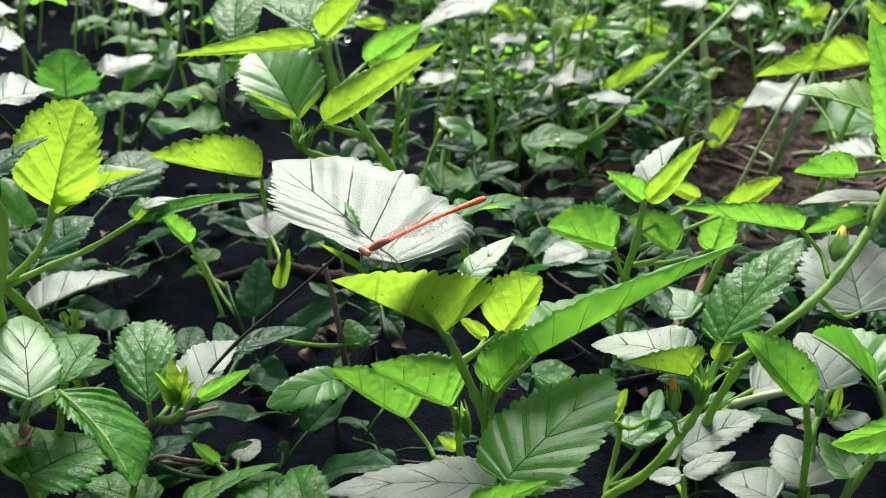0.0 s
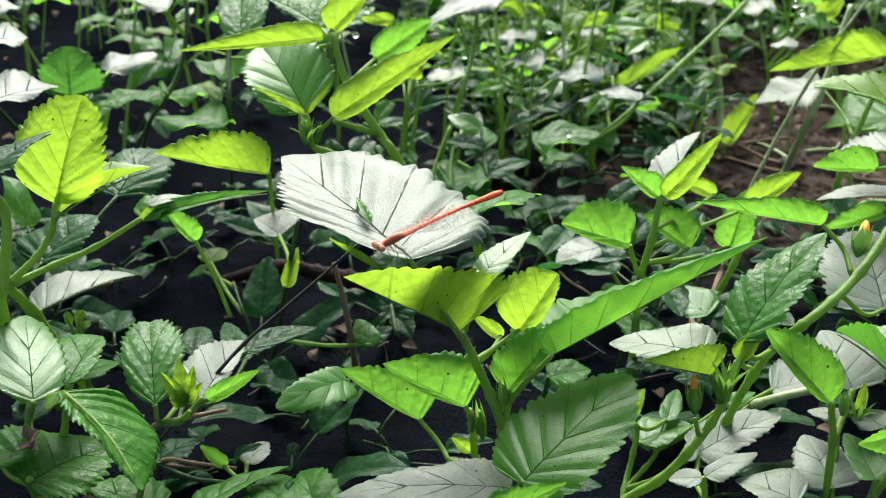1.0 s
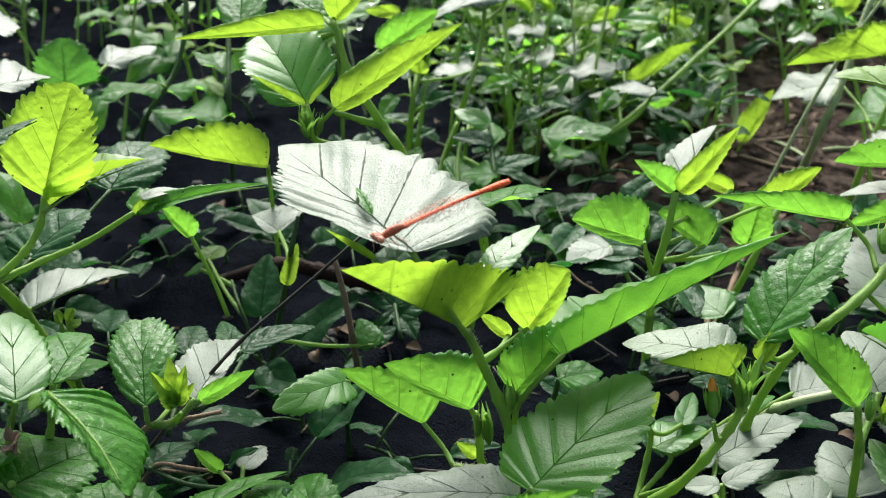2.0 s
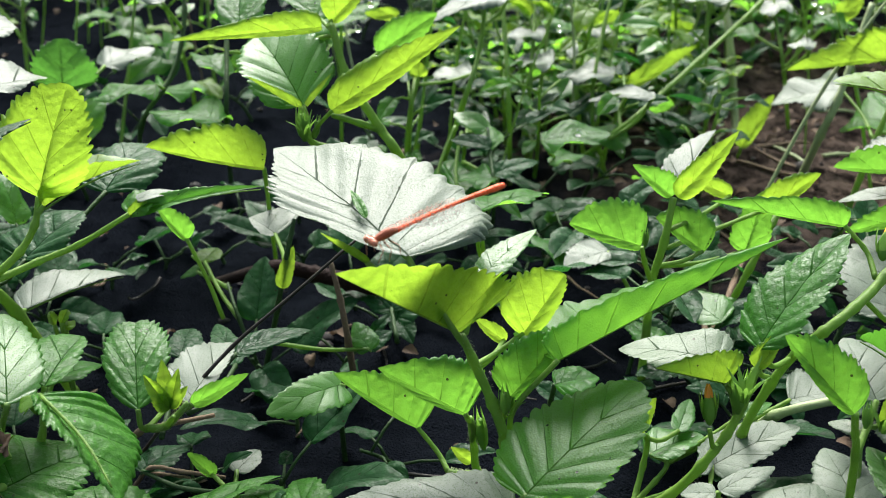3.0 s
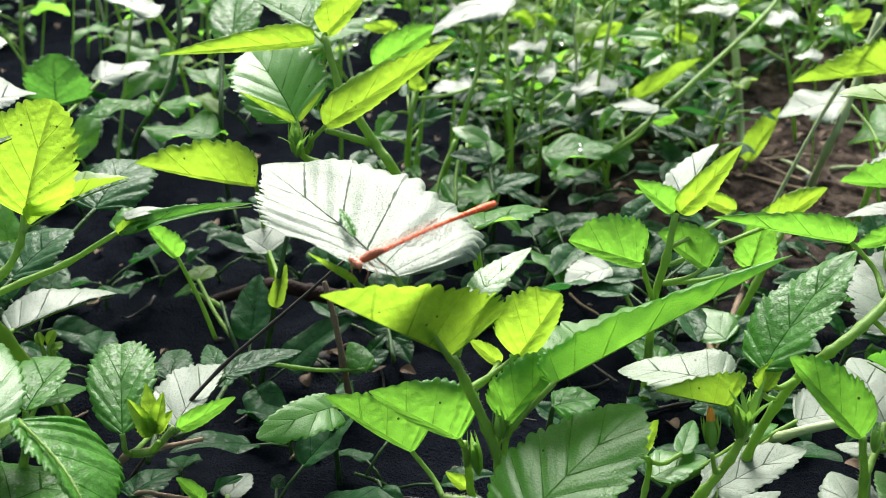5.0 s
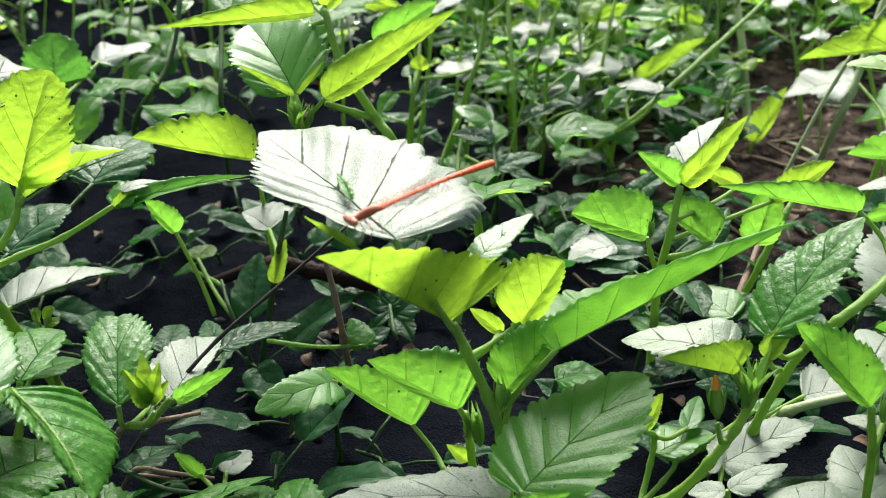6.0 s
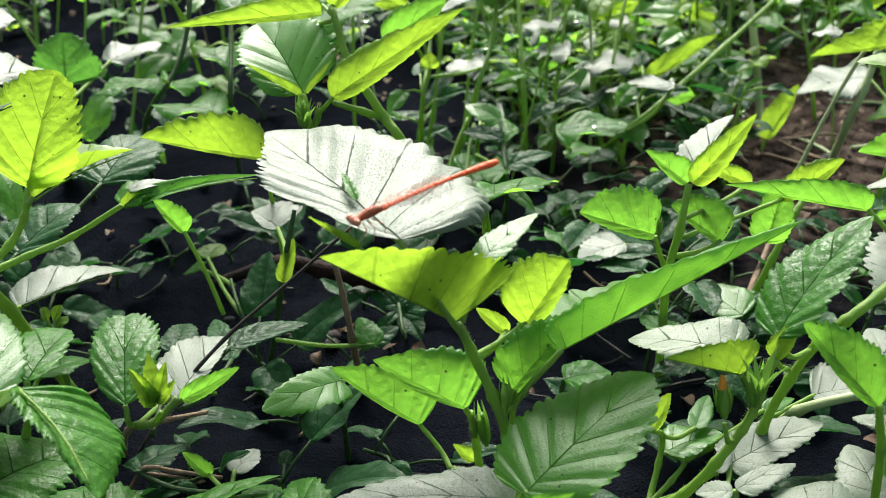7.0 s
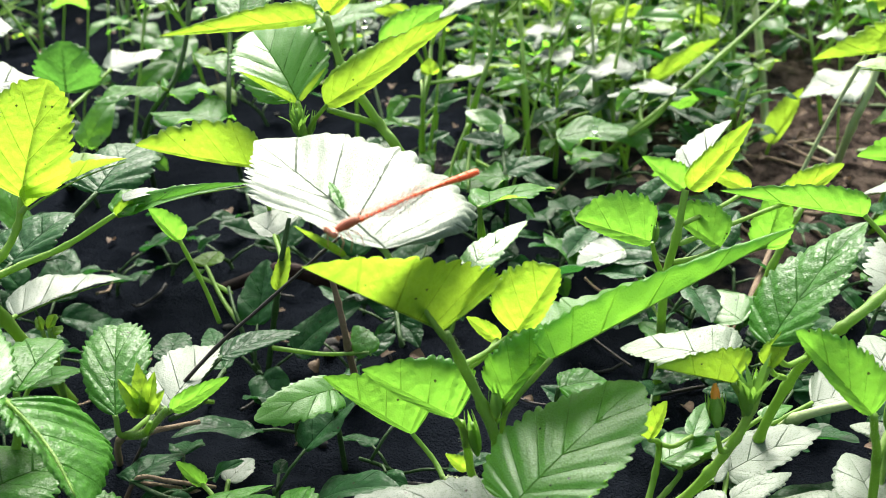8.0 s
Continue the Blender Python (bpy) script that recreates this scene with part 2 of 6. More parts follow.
def tube(pts, r0, r1, name="stem", sides=8, rough=0.06, rng=None, nodes=0):
    """A tapered stalk along a line, with slight lumps and swollen nodes, closed at both ends."""
    rng = rng or random.Random(3)
    verts, faces = [], []
    n = len(pts)
    side = Vector((0.3, 0.9, 0.2))
    for i, q in enumerate(pts):
        way = (pts[min(i + 1, n - 1)] - pts[max(i - 1, 0)]).normalized()
        x = way.cross(side)
        if x.length < 1e-4:
            x = way.cross(Vector((1, 0, 0)))
        x.normalize()
        side = x.cross(way)
        r = (r0 + (r1 - r0) * i / (n - 1)) * (1 + rng.uniform(-rough, rough))
        if nodes and i % nodes == 0 and 0 < i < n - 1:
            r *= 1.28
        for k in range(sides):
            a = 2 * math.pi * k / sides
            verts.append(q + (x * math.cos(a) + side * math.sin(a)) * r)
    for i in range(n - 1):
        for k in range(sides):
            a, b = i * sides + k, i * sides + (k + 1) % sides
            faces.append((a, b, b + sides, a + sides))
    faces.append(tuple(range(sides - 1, -1, -1)))
    faces.append(tuple(range((n - 1) * sides, n * sides)))
    return mesh_from(verts, faces, name)


def blade(length, widths, folds, back, full, ribs, droop=0.05, wave=0.08, seed=0, per=6, across=(0.0, 0.2, 0.42, 0.66, 0.86, 0.95, 1.0), tooth=0.15, swell=0.07, pleat=0.03):
    """A toothed leaf along +x from its base: two halves folded up from the midrib, blistered between the side ribs."""
    rng = random.Random(seed)
    ph1, ph2, twist = rng.uniform(0, 6.3), rng.uniform(0, 6.3), rng.uniform(-0.08, 0.08)
    steps, nv = ribs * 3 * per, len(across)
    rim = [rng.uniform(-0.4, 1.6) for k in range(2)]                      # margins curl a little
    verts, faces, uvs = [], [], []
    for h, (w, fold) in enumerate(zip(widths, folds)):
        sgn, fold = (1, -1)[h], radians(fold)
        base = len(verts)
        deep = [rng.uniform(0.35, 1.15) for k in range(ribs * 3 + 2)]
        for i in range(steps + 1):
            s = i / steps
            mx = 3 * s * (1 - s) ** 2 * back[h] + 3 * s * s * (1 - s) * full[h] + s ** 3
            q = s ** 0.78
            wid = w * 4 * q * (1 - q) * (1 + 0.04 * math.sin(5 * s + ph1))
            m = s ** 2.9
            phase = (s * ribs * 3 + 0.25) % 1.0
            scallop = math.sqrt(max(0.0, 1 - (2 * phase ** 0.8 - 1) ** 2))                             # rounded teeth, narrow notches
            lobe = 0.5 - 0.5 * math.cos(2 * math.pi * (s * ribs + 0.08))
            cut = 1 - (tooth * (deep[int(s * ribs * 3 + 0.25)] + rng.uniform(-0.06, 0.06)) * (1 - scallop) + 0.05 * lobe) * min(1, 6 * s * (1 - s) + 0.2)
            for v in across:
                e = v * (cut if v > 0.97 else 1.0 - (1.0 - cut) * 0.45 if v > 0.9 else 1.0)
                x = length * (m + (mx - m) * e)
                y = wid * e
                lift = -wid * pleat * (math.cos(2 * math.pi * ribs * s) + 0.3 * math.cos(4 * math.pi * ribs * s)) * math.sin(math.pi * v * 0.85)
                lift += wave * wid * v * v * math.sin(2 * math.pi * 1.7 * s + (ph1, ph2)[h])
                lift += wid * swell * math.sin(math.pi * v) - wid * rim[h] * max(0.0, v - 0.86) ** 1.5 * (1 + 0.8 * math.sin(9 * s + ph2))
                yy = y * math.cos(fold) - lift * math.sin(fold)
                zz = y * math.sin(fold) + lift * math.cos(fold)
                u = x / length
                zz += droop * length * 4 * u * (1 - u) + twist * yy * u
                q = Vector((x * 75, sgn * y * 75, seed * 3.1))
                zz += length * 0.022 * noise.noise(q) * min(1, 4 * v * wid / (length + 1e-6) + 0.25) + length * 0.007 * noise.noise(q * 3.3)
                verts.append((x, sgn * yy, zz))
                uvs.append((s * ribs, v))
        for i in range(steps):
            for j in range(nv - 1):
                a = base + i * nv + j
                q = (a, a + nv, a + nv + 1, a + 1)
                faces.append(q if sgn > 0 else q[::-1])
    mesh = mesh_from(verts, faces, "leaf")
    layer = mesh.uv_layers.new(name="ribs")
    idx = np.empty(len(mesh.loops), dtype=np.int32)
    mesh.loops.foreach_get("vertex_index", idx)
    layer.data.foreach_set("uv", np.array(uvs, dtype=np.float32)[idx].ravel())
    return mesh


count = [0]


def plant(name, at, label, category, group=""):
    root = new(name)
    root.empty_display_size = 0.02
    root.location = at
    return tagged(root, label, category, group)


def stem(p, pts, r0, r1, material=None, name="stem", hairs=0):
    """A stalk; its radii are in millimetres, its points in the world."""
    off = p.location
    count[0] += 1
    line = smooth_path([Vector(q) - off for q in pts])
    ob = part(name, tube(line, r0 * 0.00086, r1 * 0.00086, name, rng=random.Random(count[0]), nodes=6), material or STEM, p)
    if hairs:
        rng, v, f = random.Random(count[0] + 500), [], []
        for i in range(hairs):
            u = rng.uniform(0.25, 0.98) * (len(line) - 1)
            k = min(len(line) - 2, int(u))
            q, way = line[k].lerp(line[k + 1], u - k), (line[k + 1] - line[k]).normalized()
            out = way.cross(Vector((rng.gauss(0, 1), rng.gauss(0, 1), rng.gauss(0, 1)))).normalized()
            a = q + out * r1 * 0.0008
            b = a + (out + way * rng.uniform(-0.3, 0.6)).normalized() * rng.uniform(0.0005, 0.0013)
            e = way * 0.00003
            c = out.cross(way) * 0.00003
            n = len(v)
            v += [a + e, a - e + c, a - e - c, b]
            f += [(n, n + 1, n + 3), (n + 1, n + 2, n + 3), (n + 2, n, n + 3)]
        tagged(part("stem_hairs", mesh_from(v, f, "stem_hairs"), HAIR, ob), kind="stuff")
    return ob


PLEATS = {YOUNG: 0.012, LIME_SHINY: 0.012, MID: 0.018, BRIGHT: 0.015, SHINY: 0.015, CRISP: 0.02, OLD_SHADED: 0.028, WHITE: 0.007, DRY_LEAF: 0.02}


def leaf(p, material, turn, at, length, widths, folds, back, full, ribs, foot=None, droop=0.05, wave=0.08, swell=0.07):
    """A leaf with its base at a place in the world; foot: where its petiole leaves the stem."""
    count[0] += 1
    m = pose(*(Vector(at) - p.location), *turn)
    ob = part("leaf", blade(length, widths, folds, back, full, ribs, droop, wave, count[0], swell=swell, tooth=0.30 if material is CRISP else 0.21, pleat=PLEATS[material]), material, p, m)
    rib_pts = [Vector((length * u, 0, droop * length * 4 * u * (1 - u) - 0.0009)) for u in (0, 0.2, 0.4, 0.6, 0.8, 0.97)]
    part("midrib", tube(rib_pts, 0.00042, 0.00016, "midrib", 6), SHADED_STEM if material is OLD_SHADED else STEM, ob)
    if foot:
        back_m = (Matrix.Translation(p.location) @ m).inverted()
        a = back_m @ Vector(foot)
        mid = a * 0.5 + Vector((-length * 0.06, 0, -length * 0.05))
        part("petiole", tube(smooth_path([a, mid, Vector((0.0006, 0, 0))]), 0.0009, 0.0007, "petiole", 6), SHADED_STEM if material is OLD_SHADED else STEM, ob)
    return ob


YELLOW, ORANGE, GREEN = PETAL_YELLOW, PETAL_ORANGE, None


def bud(p, at, tip, width, petals):
    """A flower bud: swollen calyx, five pointed sepals, and petals where it opens."""
    count[0] += 1
    rng = random.Random(count[0])
    a, b = Vector(at), Vector(tip)
    h = (b - a).length
    m = Matrix.Translation(a - p.location) @ (b - a).to_track_quat("Z", "Y").to_matrix().to_4x4()
    rings = [(0, 0.15), (0.08, 0.3), (0.25, 0.48), (0.45, 0.5), (0.6, 0.4), (0.72, 0.3)]
    verts, faces = [], []
    for z, r in rings:
        for k in range(10):
            t = 2 * math.pi * k / 10
            verts.append((r * width * math.cos(t), r * width * math.sin(t), z * h))
    for i in range(len(rings) - 1):
        for k in range(10):
            q, w = i * 10 + k, i * 10 + (k + 1) % 10
            faces.append((q, w, w + 10, q + 10))
    faces += [tuple(range(9, -1, -1)), tuple(range((len(rings) - 1) * 10, len(rings) * 10))]
    ob = part("bud", mesh_from(verts, faces, "bud"), SEPAL, p, m)
    top = 0.78 if petals else 1.0
    for k in range(5):
        t = 2 * math.pi * k / 5 + rng.uniform(-0.2, 0.2)
        c, s = math.cos(t), math.sin(t)
        v, f = [], []
        for i in range(7):
            u = i / 6
            w = width * 0.3 * math.sin(math.pi * (0.25 + 0.75 * u)) * (1 - u ** 3)
            r = width * (0.46 + 0.16 * math.sin(math.pi * u) + (0.28 if petals else -0.12) * u * u)
            z = h * (0.15 + (top - 0.15) * u) * rng.uniform(0.98, 1.02)
            for e in (-1, 0, 1):
                rr = r - abs(e) * width * 0.06
                v.append((rr * c - e * w * s, rr * s + e * w * c, z))
        for i in range(6):
            for j in range(2):
                q = i * 3 + j
                f.append((q, q + 1, q + 4, q + 3))
        part("sepal", mesh_from(v, f, "sepal"), SEPAL, ob)
    if petals:
        for k in range(5):
            t = 2 * math.pi * (k + 0.5) / 5
            v, f = [], []
            for i in range(6):
                u = i / 5
                for e in (-1, -0.5, 0, 0.5, 1):
                    tt = t + e * 0.7 + u * 0.5
                    r = width * (0.30 + 0.06 * math.sin(2.5 * u) - 0.22 * u ** 3)
                    v.append((r * math.cos(tt), r * math.sin(tt), h * (0.5 + 0.5 * u * (1 - 0.12 * e * e))))
            for i in range(5):
                for j in range(4):
                    q = i * 5 + j
                    f.append((q, q + 1, q + 6, q + 5))
            part("petal", mesh_from(v, f, "petal"), petals, ob)
    return ob


def whorl(p, at, number, long):
    """A whorl of narrow pointed bracts round a shoot tip."""
    count[0] += 1
    rng = random.Random(count[0])
    for k in range(number):
        a, out = 2 * math.pi * (k + rng.uniform(-0.3, 0.3)) / number, rng.uniform(0.25, 0.8)
        h, w, v, f = long * rng.uniform(0.65, 1.1), long * rng.uniform(0.05, 0.09), [], []
        for i in range(6):
            u = i / 5
            r = 0.0008 + h * out * (0.25 * u + 0.75 * u * u)
            for e in (-1, 0, 1):
                b = a + e * 0.02
                side = e * w * math.sin(math.pi * (0.3 + 0.7 * u))
                v.append((r * math.cos(b) - side * math.sin(b), r * math.sin(b) + side * math.cos(b), h * u * (1 - 0.2 * out * u) - abs(e) * w * 0.3))
        for i in range(5):
            for j in range(2):
                q = i * 3 + j
                f.append((q, q + 1, q + 4, q + 3))
        part("bract", mesh_from(v, f, "bract"), SEPAL, p, Matrix.Translation(Vector(at) - p.location))


# ---- ground: one sheet to the horizon, crumbly near by ----
def ground_height(x, y):
    if abs(x) > 3 or abs(y) > 3.5:
        return 0.0
    q = Vector((x, y, 0))
    near = max(0.0, 1 - max(abs(x) / 3, abs(y) / 3.5))
    return near * (0.010 * noise.noise(q * 6) + 0.006 * noise.noise(q * 19) + 0.0065 * abs(noise.noise(q * 48)) + 0.003 * noise.noise(q * 120)) - 0.003


def axis(lo, hi, step, far):
    a = list(np.arange(lo, hi + step / 2, step))
    out, d = [], step
    q = hi
    while q < far:
        d *= 1.35
        q += d
        out.append(q)
    low, d, q = [], step, lo
    while q > -far:
        d *= 1.35
        q -= d
        low.append(q)
    return low[::-1] + a + out


gx, gy = axis(-0.6, 0.6, 0.005, 600), axis(0.2, 1.3, 0.005, 600)
gv = [(x, y, ground_height(x, y)) for y in gy for x in gx]
gf = [(j * len(gx) + i, j * len(gx) + i + 1, (j + 1) * len(gx) + i + 1, (j + 1) * len(gx) + i) for j in range(len(gy) - 1) for i in range(len(gx) - 1)]
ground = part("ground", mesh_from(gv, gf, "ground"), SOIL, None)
tagged(ground, "dark crumbly soil under the plants, with shade in its colour", "ground", kind="structure")

# ---- the plants round the damselfly ----

p = plant("mallow_plant", (0.0176, 0.3041, 0.0000), "bright green toothed mallow plant with the perched damselfly", "plant")
stem(p, [(0.0176, 0.3041, -0.0040), (0.0146, 0.2990, 0.0310), (0.0127, 0.2856, 0.0590), (0.0090, 0.2847, 0.0723), (0.0038, 0.2823, 0.0870), (0.0010, 0.2800, 0.0953)], 2.0, 1.2, hairs=420)
stem(p, [(0.0176, 0.3041, -0.0040), (0.0153, 0.2974, 0.0258), (0.0063, 0.3027, 0.0357), (0.0048, 0.2970, 0.0485), (0.0035, 0.2903, 0.0635)], 1.5, 1.1, hairs=420)
stem(p, [(0.0063, 0.3027, 0.0357), (0.0012, 0.3059, 0.0332), (-0.0024, 0.3077, 0.0325)], 1.3, 0.9, hairs=420)
leaf(p, YOUNG, (-85.6, -38.3, -146.7), (0.0004, 0.2789, 0.0966), 0.0419, (0.0114, 0.0188), (-128, 0), (-0.75, -0.75), (0.4, 0.42), 7, droop=0.02, wave=0.03, swell=0.02)
leaf(p, YOUNG, (61.4, -53.1, 23.6), (0.0169, 0.2988, 0.0839), 0.0198, (0.0118, 0.0039), (-0, -0), (0.1, 0.1), (1, 1), 5, (0.0045, 0.2850, 0.0834))
leaf(p, YOUNG, (-69.0, -36.1, 167.3), (0.0130, 0.3066, 0.0771), 0.0105, (0.0017, 0.0028), (-0, -0), (0.05, 0.05), (0.8, 0.8), 5, (0.0050, 0.2863, 0.0816))
leaf(p, SHINY, (0.4, -8.8, 52.7), (0.0065, 0.2887, 0.1074), 0.0232, (0.0053, 0.0046), (2, 2), (0.05, 0.05), (0.5, 0.5), 4, (0.0018, 0.2818, 0.0945), droop=0.045, wave=0.06, swell=0.02)
leaf(p, BRIGHT, (51.6, -18.3, 22.8), (0.0248, 0.2840, 0.0855), 0.0703, (0.0086, 0.0288), (0, -118), (-0.12, -0.15), (0.42, 0.15), 7, (0.0136, 0.2858, 0.0615), droop=0.02, wave=0.05, swell=0.02)
leaf(p, MID, (63.9, -48.9, 20.3), (0.0135, 0.2870, 0.0723), 0.0213, (0.0101, 0.0034), (-0, -0), (0.05, 0.05), (0.9, 0.9), 5, (0.0120, 0.2855, 0.0630))
leaf(p, MID, (-57.6, -28.4, 173.4), (0.0026, 0.2876, 0.0665), 0.0264, (0.0021, 0.0140), (-8, 4), (0.4, -0.12), (0.8, 0.45), 6, (0.0041, 0.2941, 0.0537), droop=0.03, wave=0.05, swell=0.03)
leaf(p, MID, (-56.3, -33.9, 172.4), (-0.0108, 0.3161, 0.0415), 0.0300, (0.0015, 0.0127), (-8, 4), (0.4, -0.1), (0.8, 0.55), 6, (-0.0024, 0.3077, 0.0325), droop=0.03, wave=0.05, swell=0.03)
leaf(p, BRIGHT, (17.2, -18.7, 42.9), (0.0160, 0.2560, 0.0650), 0.0439, (0.0203, 0.0150), (-28, 12), (-0.05, -0.05), (0.95, 0.95), 7, (0.0146, 0.2974, 0.0301), droop=0.03, wave=0.05, swell=0.03)
leaf(p, MID, (71.5, -22.3, 7.3), (0.0074, 0.2437, 0.0654), 0.0209, (0.0054, 0.0027), (-0, -0), (0.05, 0.05), (0.5, 0.5), 5, (0.0129, 0.2937, 0.0211))
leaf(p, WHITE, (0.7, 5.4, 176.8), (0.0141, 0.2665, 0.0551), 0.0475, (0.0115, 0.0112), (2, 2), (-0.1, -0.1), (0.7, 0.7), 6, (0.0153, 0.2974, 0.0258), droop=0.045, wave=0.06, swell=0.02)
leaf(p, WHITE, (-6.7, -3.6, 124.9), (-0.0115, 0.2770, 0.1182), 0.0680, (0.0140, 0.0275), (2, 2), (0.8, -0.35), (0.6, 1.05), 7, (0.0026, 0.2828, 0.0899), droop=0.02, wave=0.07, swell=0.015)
leaf(p, YOUNG, (-68.9, -35.8, 167.3), (0.0042, 0.3025, 0.0397), 0.0074, (0.0017, 0.0030), (-0, -0), (0.05, 0.05), (0.6, 0.6), 3)
leaf(p, YOUNG, (-70.5, -31.3, 169.5), (-0.0212, 0.2828, 0.1134), 0.0139, (0.0004, 0.0017), (-0, -0), (0.05, 0.05), (0.6, 0.6), 4, (-0.0098, 0.2897, 0.0987))
bud(p, (0.0125, 0.2842, 0.0692), (0.0117, 0.2844, 0.0781), 0.0027, GREEN)
bud(p, (0.0074, 0.2929, 0.0515), (0.0053, 0.2899, 0.0671), 0.0030, GREEN)
bud(p, (0.0142, 0.2870, 0.0680), (0.0144, 0.2877, 0.0737), 0.0013, GREEN)
whorl(p, (0.0117, 0.2865, 0.0651), 6, 0.0090)

p = plant("creeping_mallow", (-0.0570, 0.3028, 0.0000), "low mallow shoots with narrow pleated leaves", "plant")
stem(p, [(-0.0570, 0.3028, -0.0040), (-0.0556, 0.3003, 0.0121), (-0.0531, 0.2977, 0.0178)], 1.2, 0.8, SHADED_STEM)
stem(p, [(-0.0570, 0.3028, -0.0040), (-0.0439, 0.2991, 0.0120), (-0.0417, 0.2977, 0.0178)], 1.2, 0.8, SHADED_STEM)
leaf(p, CRISP, (1.4, 7.9, 96.9), (-0.0541, 0.2977, 0.0178), 0.0279, (0.0115, 0.0067), (3, 3), (0.1, 0.1), (1, 1), 4)
leaf(p, CRISP, (-11.3, 5.6, 105.8), (-0.0414, 0.2977, 0.0178), 0.0292, (0.0061, 0.0101), (5, 5), (0.1, 0.1), (1, 1), 4)
leaf(p, CRISP, (-13.8, 3.1, 43.6), (-0.0785, 0.2991, 0.0206), 0.0354, (0.0099, 0.0041), (2, 2), (0.05, 0.05), (0.5, 0.5), 5, (-0.0557, 0.3002, 0.0099))
leaf(p, WHITE, (2.6, -1.1, 63.0), (-0.0686, 0.3299, 0.0146), 0.0126, (0.0048, 0.0051), (2, 2), (0.05, 0.05), (0.8, 0.8), 3, (-0.0644, 0.3101, 0.0199), droop=0.045, wave=0.06, swell=0.02)
leaf(p, OLD_SHADED, (-16.1, 3.3, 52.3), (-0.0984, 0.3299, 0.0146), 0.0207, (0.0123, 0.0084), (-5, -5), (0.05, 0.05), (0.8, 0.8), 4, (-0.0696, 0.3141, 0.0189))
leaf(p, MID, (-67.4, -40.3, 164.9), (-0.0743, 0.3253, 0.0166), 0.0110, (0.0018, 0.0036), (-0, -0), (0.05, 0.05), (0.8, 0.8), 3, (-0.0674, 0.3125, 0.0202))

p = plant("flowering_mallow", (0.0660, 0.3945, 0.0000), "upright mallow plant with a lime tip shoot", "plant")
stem(p, [(0.0660, 0.3945, -0.0040), (0.0660, 0.3914, 0.0237), (0.0657, 0.3874, 0.0503), (0.0684, 0.3862, 0.0672), (0.0709, 0.3903, 0.0814)], 1.9, 1.3)
stem(p, [(0.0657, 0.3874, 0.0503), (0.0614, 0.3805, 0.0629), (0.0600, 0.3791, 0.0687)], 1.2, 0.8)
leaf(p, MID, (-69.4, -36.0, 167.5), (0.0709, 0.3923, 0.0809), 0.0171, (0.0023, 0.0063), (-0, -0), (0.05, 0.05), (0.6, 0.6), 4)
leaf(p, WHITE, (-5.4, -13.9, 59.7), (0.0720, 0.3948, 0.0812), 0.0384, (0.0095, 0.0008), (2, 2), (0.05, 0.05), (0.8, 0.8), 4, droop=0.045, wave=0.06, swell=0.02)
leaf(p, YOUNG, (65.9, -46.0, 17.8), (0.0718, 0.3886, 0.0824), 0.0291, (0.0052, 0.0046), (-0, -0), (0.05, 0.05), (0.55, 0.55), 5)
leaf(p, MID, (-62.1, -15.1, 172.2), (0.0593, 0.3775, 0.0700), 0.0242, (0.0028, 0.0140), (0, 0), (-0.1, -0.1), (0.9, 0.9), 5)
leaf(p, MID, (-59.3, -31.8, 162.6), (0.0837, 0.3935, 0.0596), 0.0203, (0.0021, 0.0115), (-0, -0), (0, 0), (0.95, 0.95), 4, (0.0666, 0.3868, 0.0577))
leaf(p, YOUNG, (70.4, -32.0, 10.7), (0.1074, 0.4180, 0.0630), 0.0250, (0.0069, 0.0028), (-0, -0), (0.05, 0.05), (0.8, 0.8), 4, (0.0702, 0.3897, 0.0630))
leaf(p, YOUNG, (-72.1, -22.1, 173.1), (0.0984, 0.4251, 0.0658), 0.0167, (0.0025, 0.0043), (-0, -0), (0.05, 0.05), (0.8, 0.8), 4, (0.0704, 0.3881, 0.0707))
leaf(p, MID, (39.2, -68.4, 48.7), (0.1031, 0.4156, 0.0480), 0.0226, (0.0076, 0.0076), (-0, -0), (0.05, 0.05), (0.8, 0.8), 4, (0.0686, 0.3894, 0.0562))
bud(p, (0.0607, 0.3782, 0.0691), (0.0610, 0.3785, 0.0761), 0.0018, GREEN)

p = plant("stout_mallow", (0.0882, 0.3469, 0.0000), "stout mallow plant with thick pale green stem", "plant")
stem(p, [(0.0882, 0.3469, -0.0040), (0.0875, 0.3328, 0.0284), (0.0920, 0.3268, 0.0502), (0.0971, 0.3217, 0.0654), (0.1022, 0.3183, 0.0738), (0.1117, 0.3241, 0.0783), (0.1229, 0.3352, 0.0820), (0.1341, 0.3472, 0.0897), (0.1427, 0.3576, 0.0986), (0.1523, 0.3754, 0.1107)], 1.6, 1.75, hairs=420)
leaf(p, MID, (-73.2, -9.8, 177.1), (0.1143, 0.3484, 0.0919), 0.0411, (0.0007, 0.0071), (-0, -0), (-0.1, -0.1), (0.5, 0.5), 6, (0.1207, 0.3359, 0.0812))
leaf(p, MID, (-45.7, -66.4, 138.1), (0.1474, 0.3573, 0.1087), 0.0499, (0.0072, 0.0147), (-0, -0), (-0.1, -0.1), (0.8, 0.8), 6, (0.1495, 0.3638, 0.0997))
leaf(p, CRISP, (-13.3, -31.0, 41.0), (0.0785, 0.2965, 0.0816), 0.0424, (0.0133, 0.0107), (2, 2), (0.1, 0.1), (0.72, 0.72), 6, (0.0948, 0.3215, 0.0626))
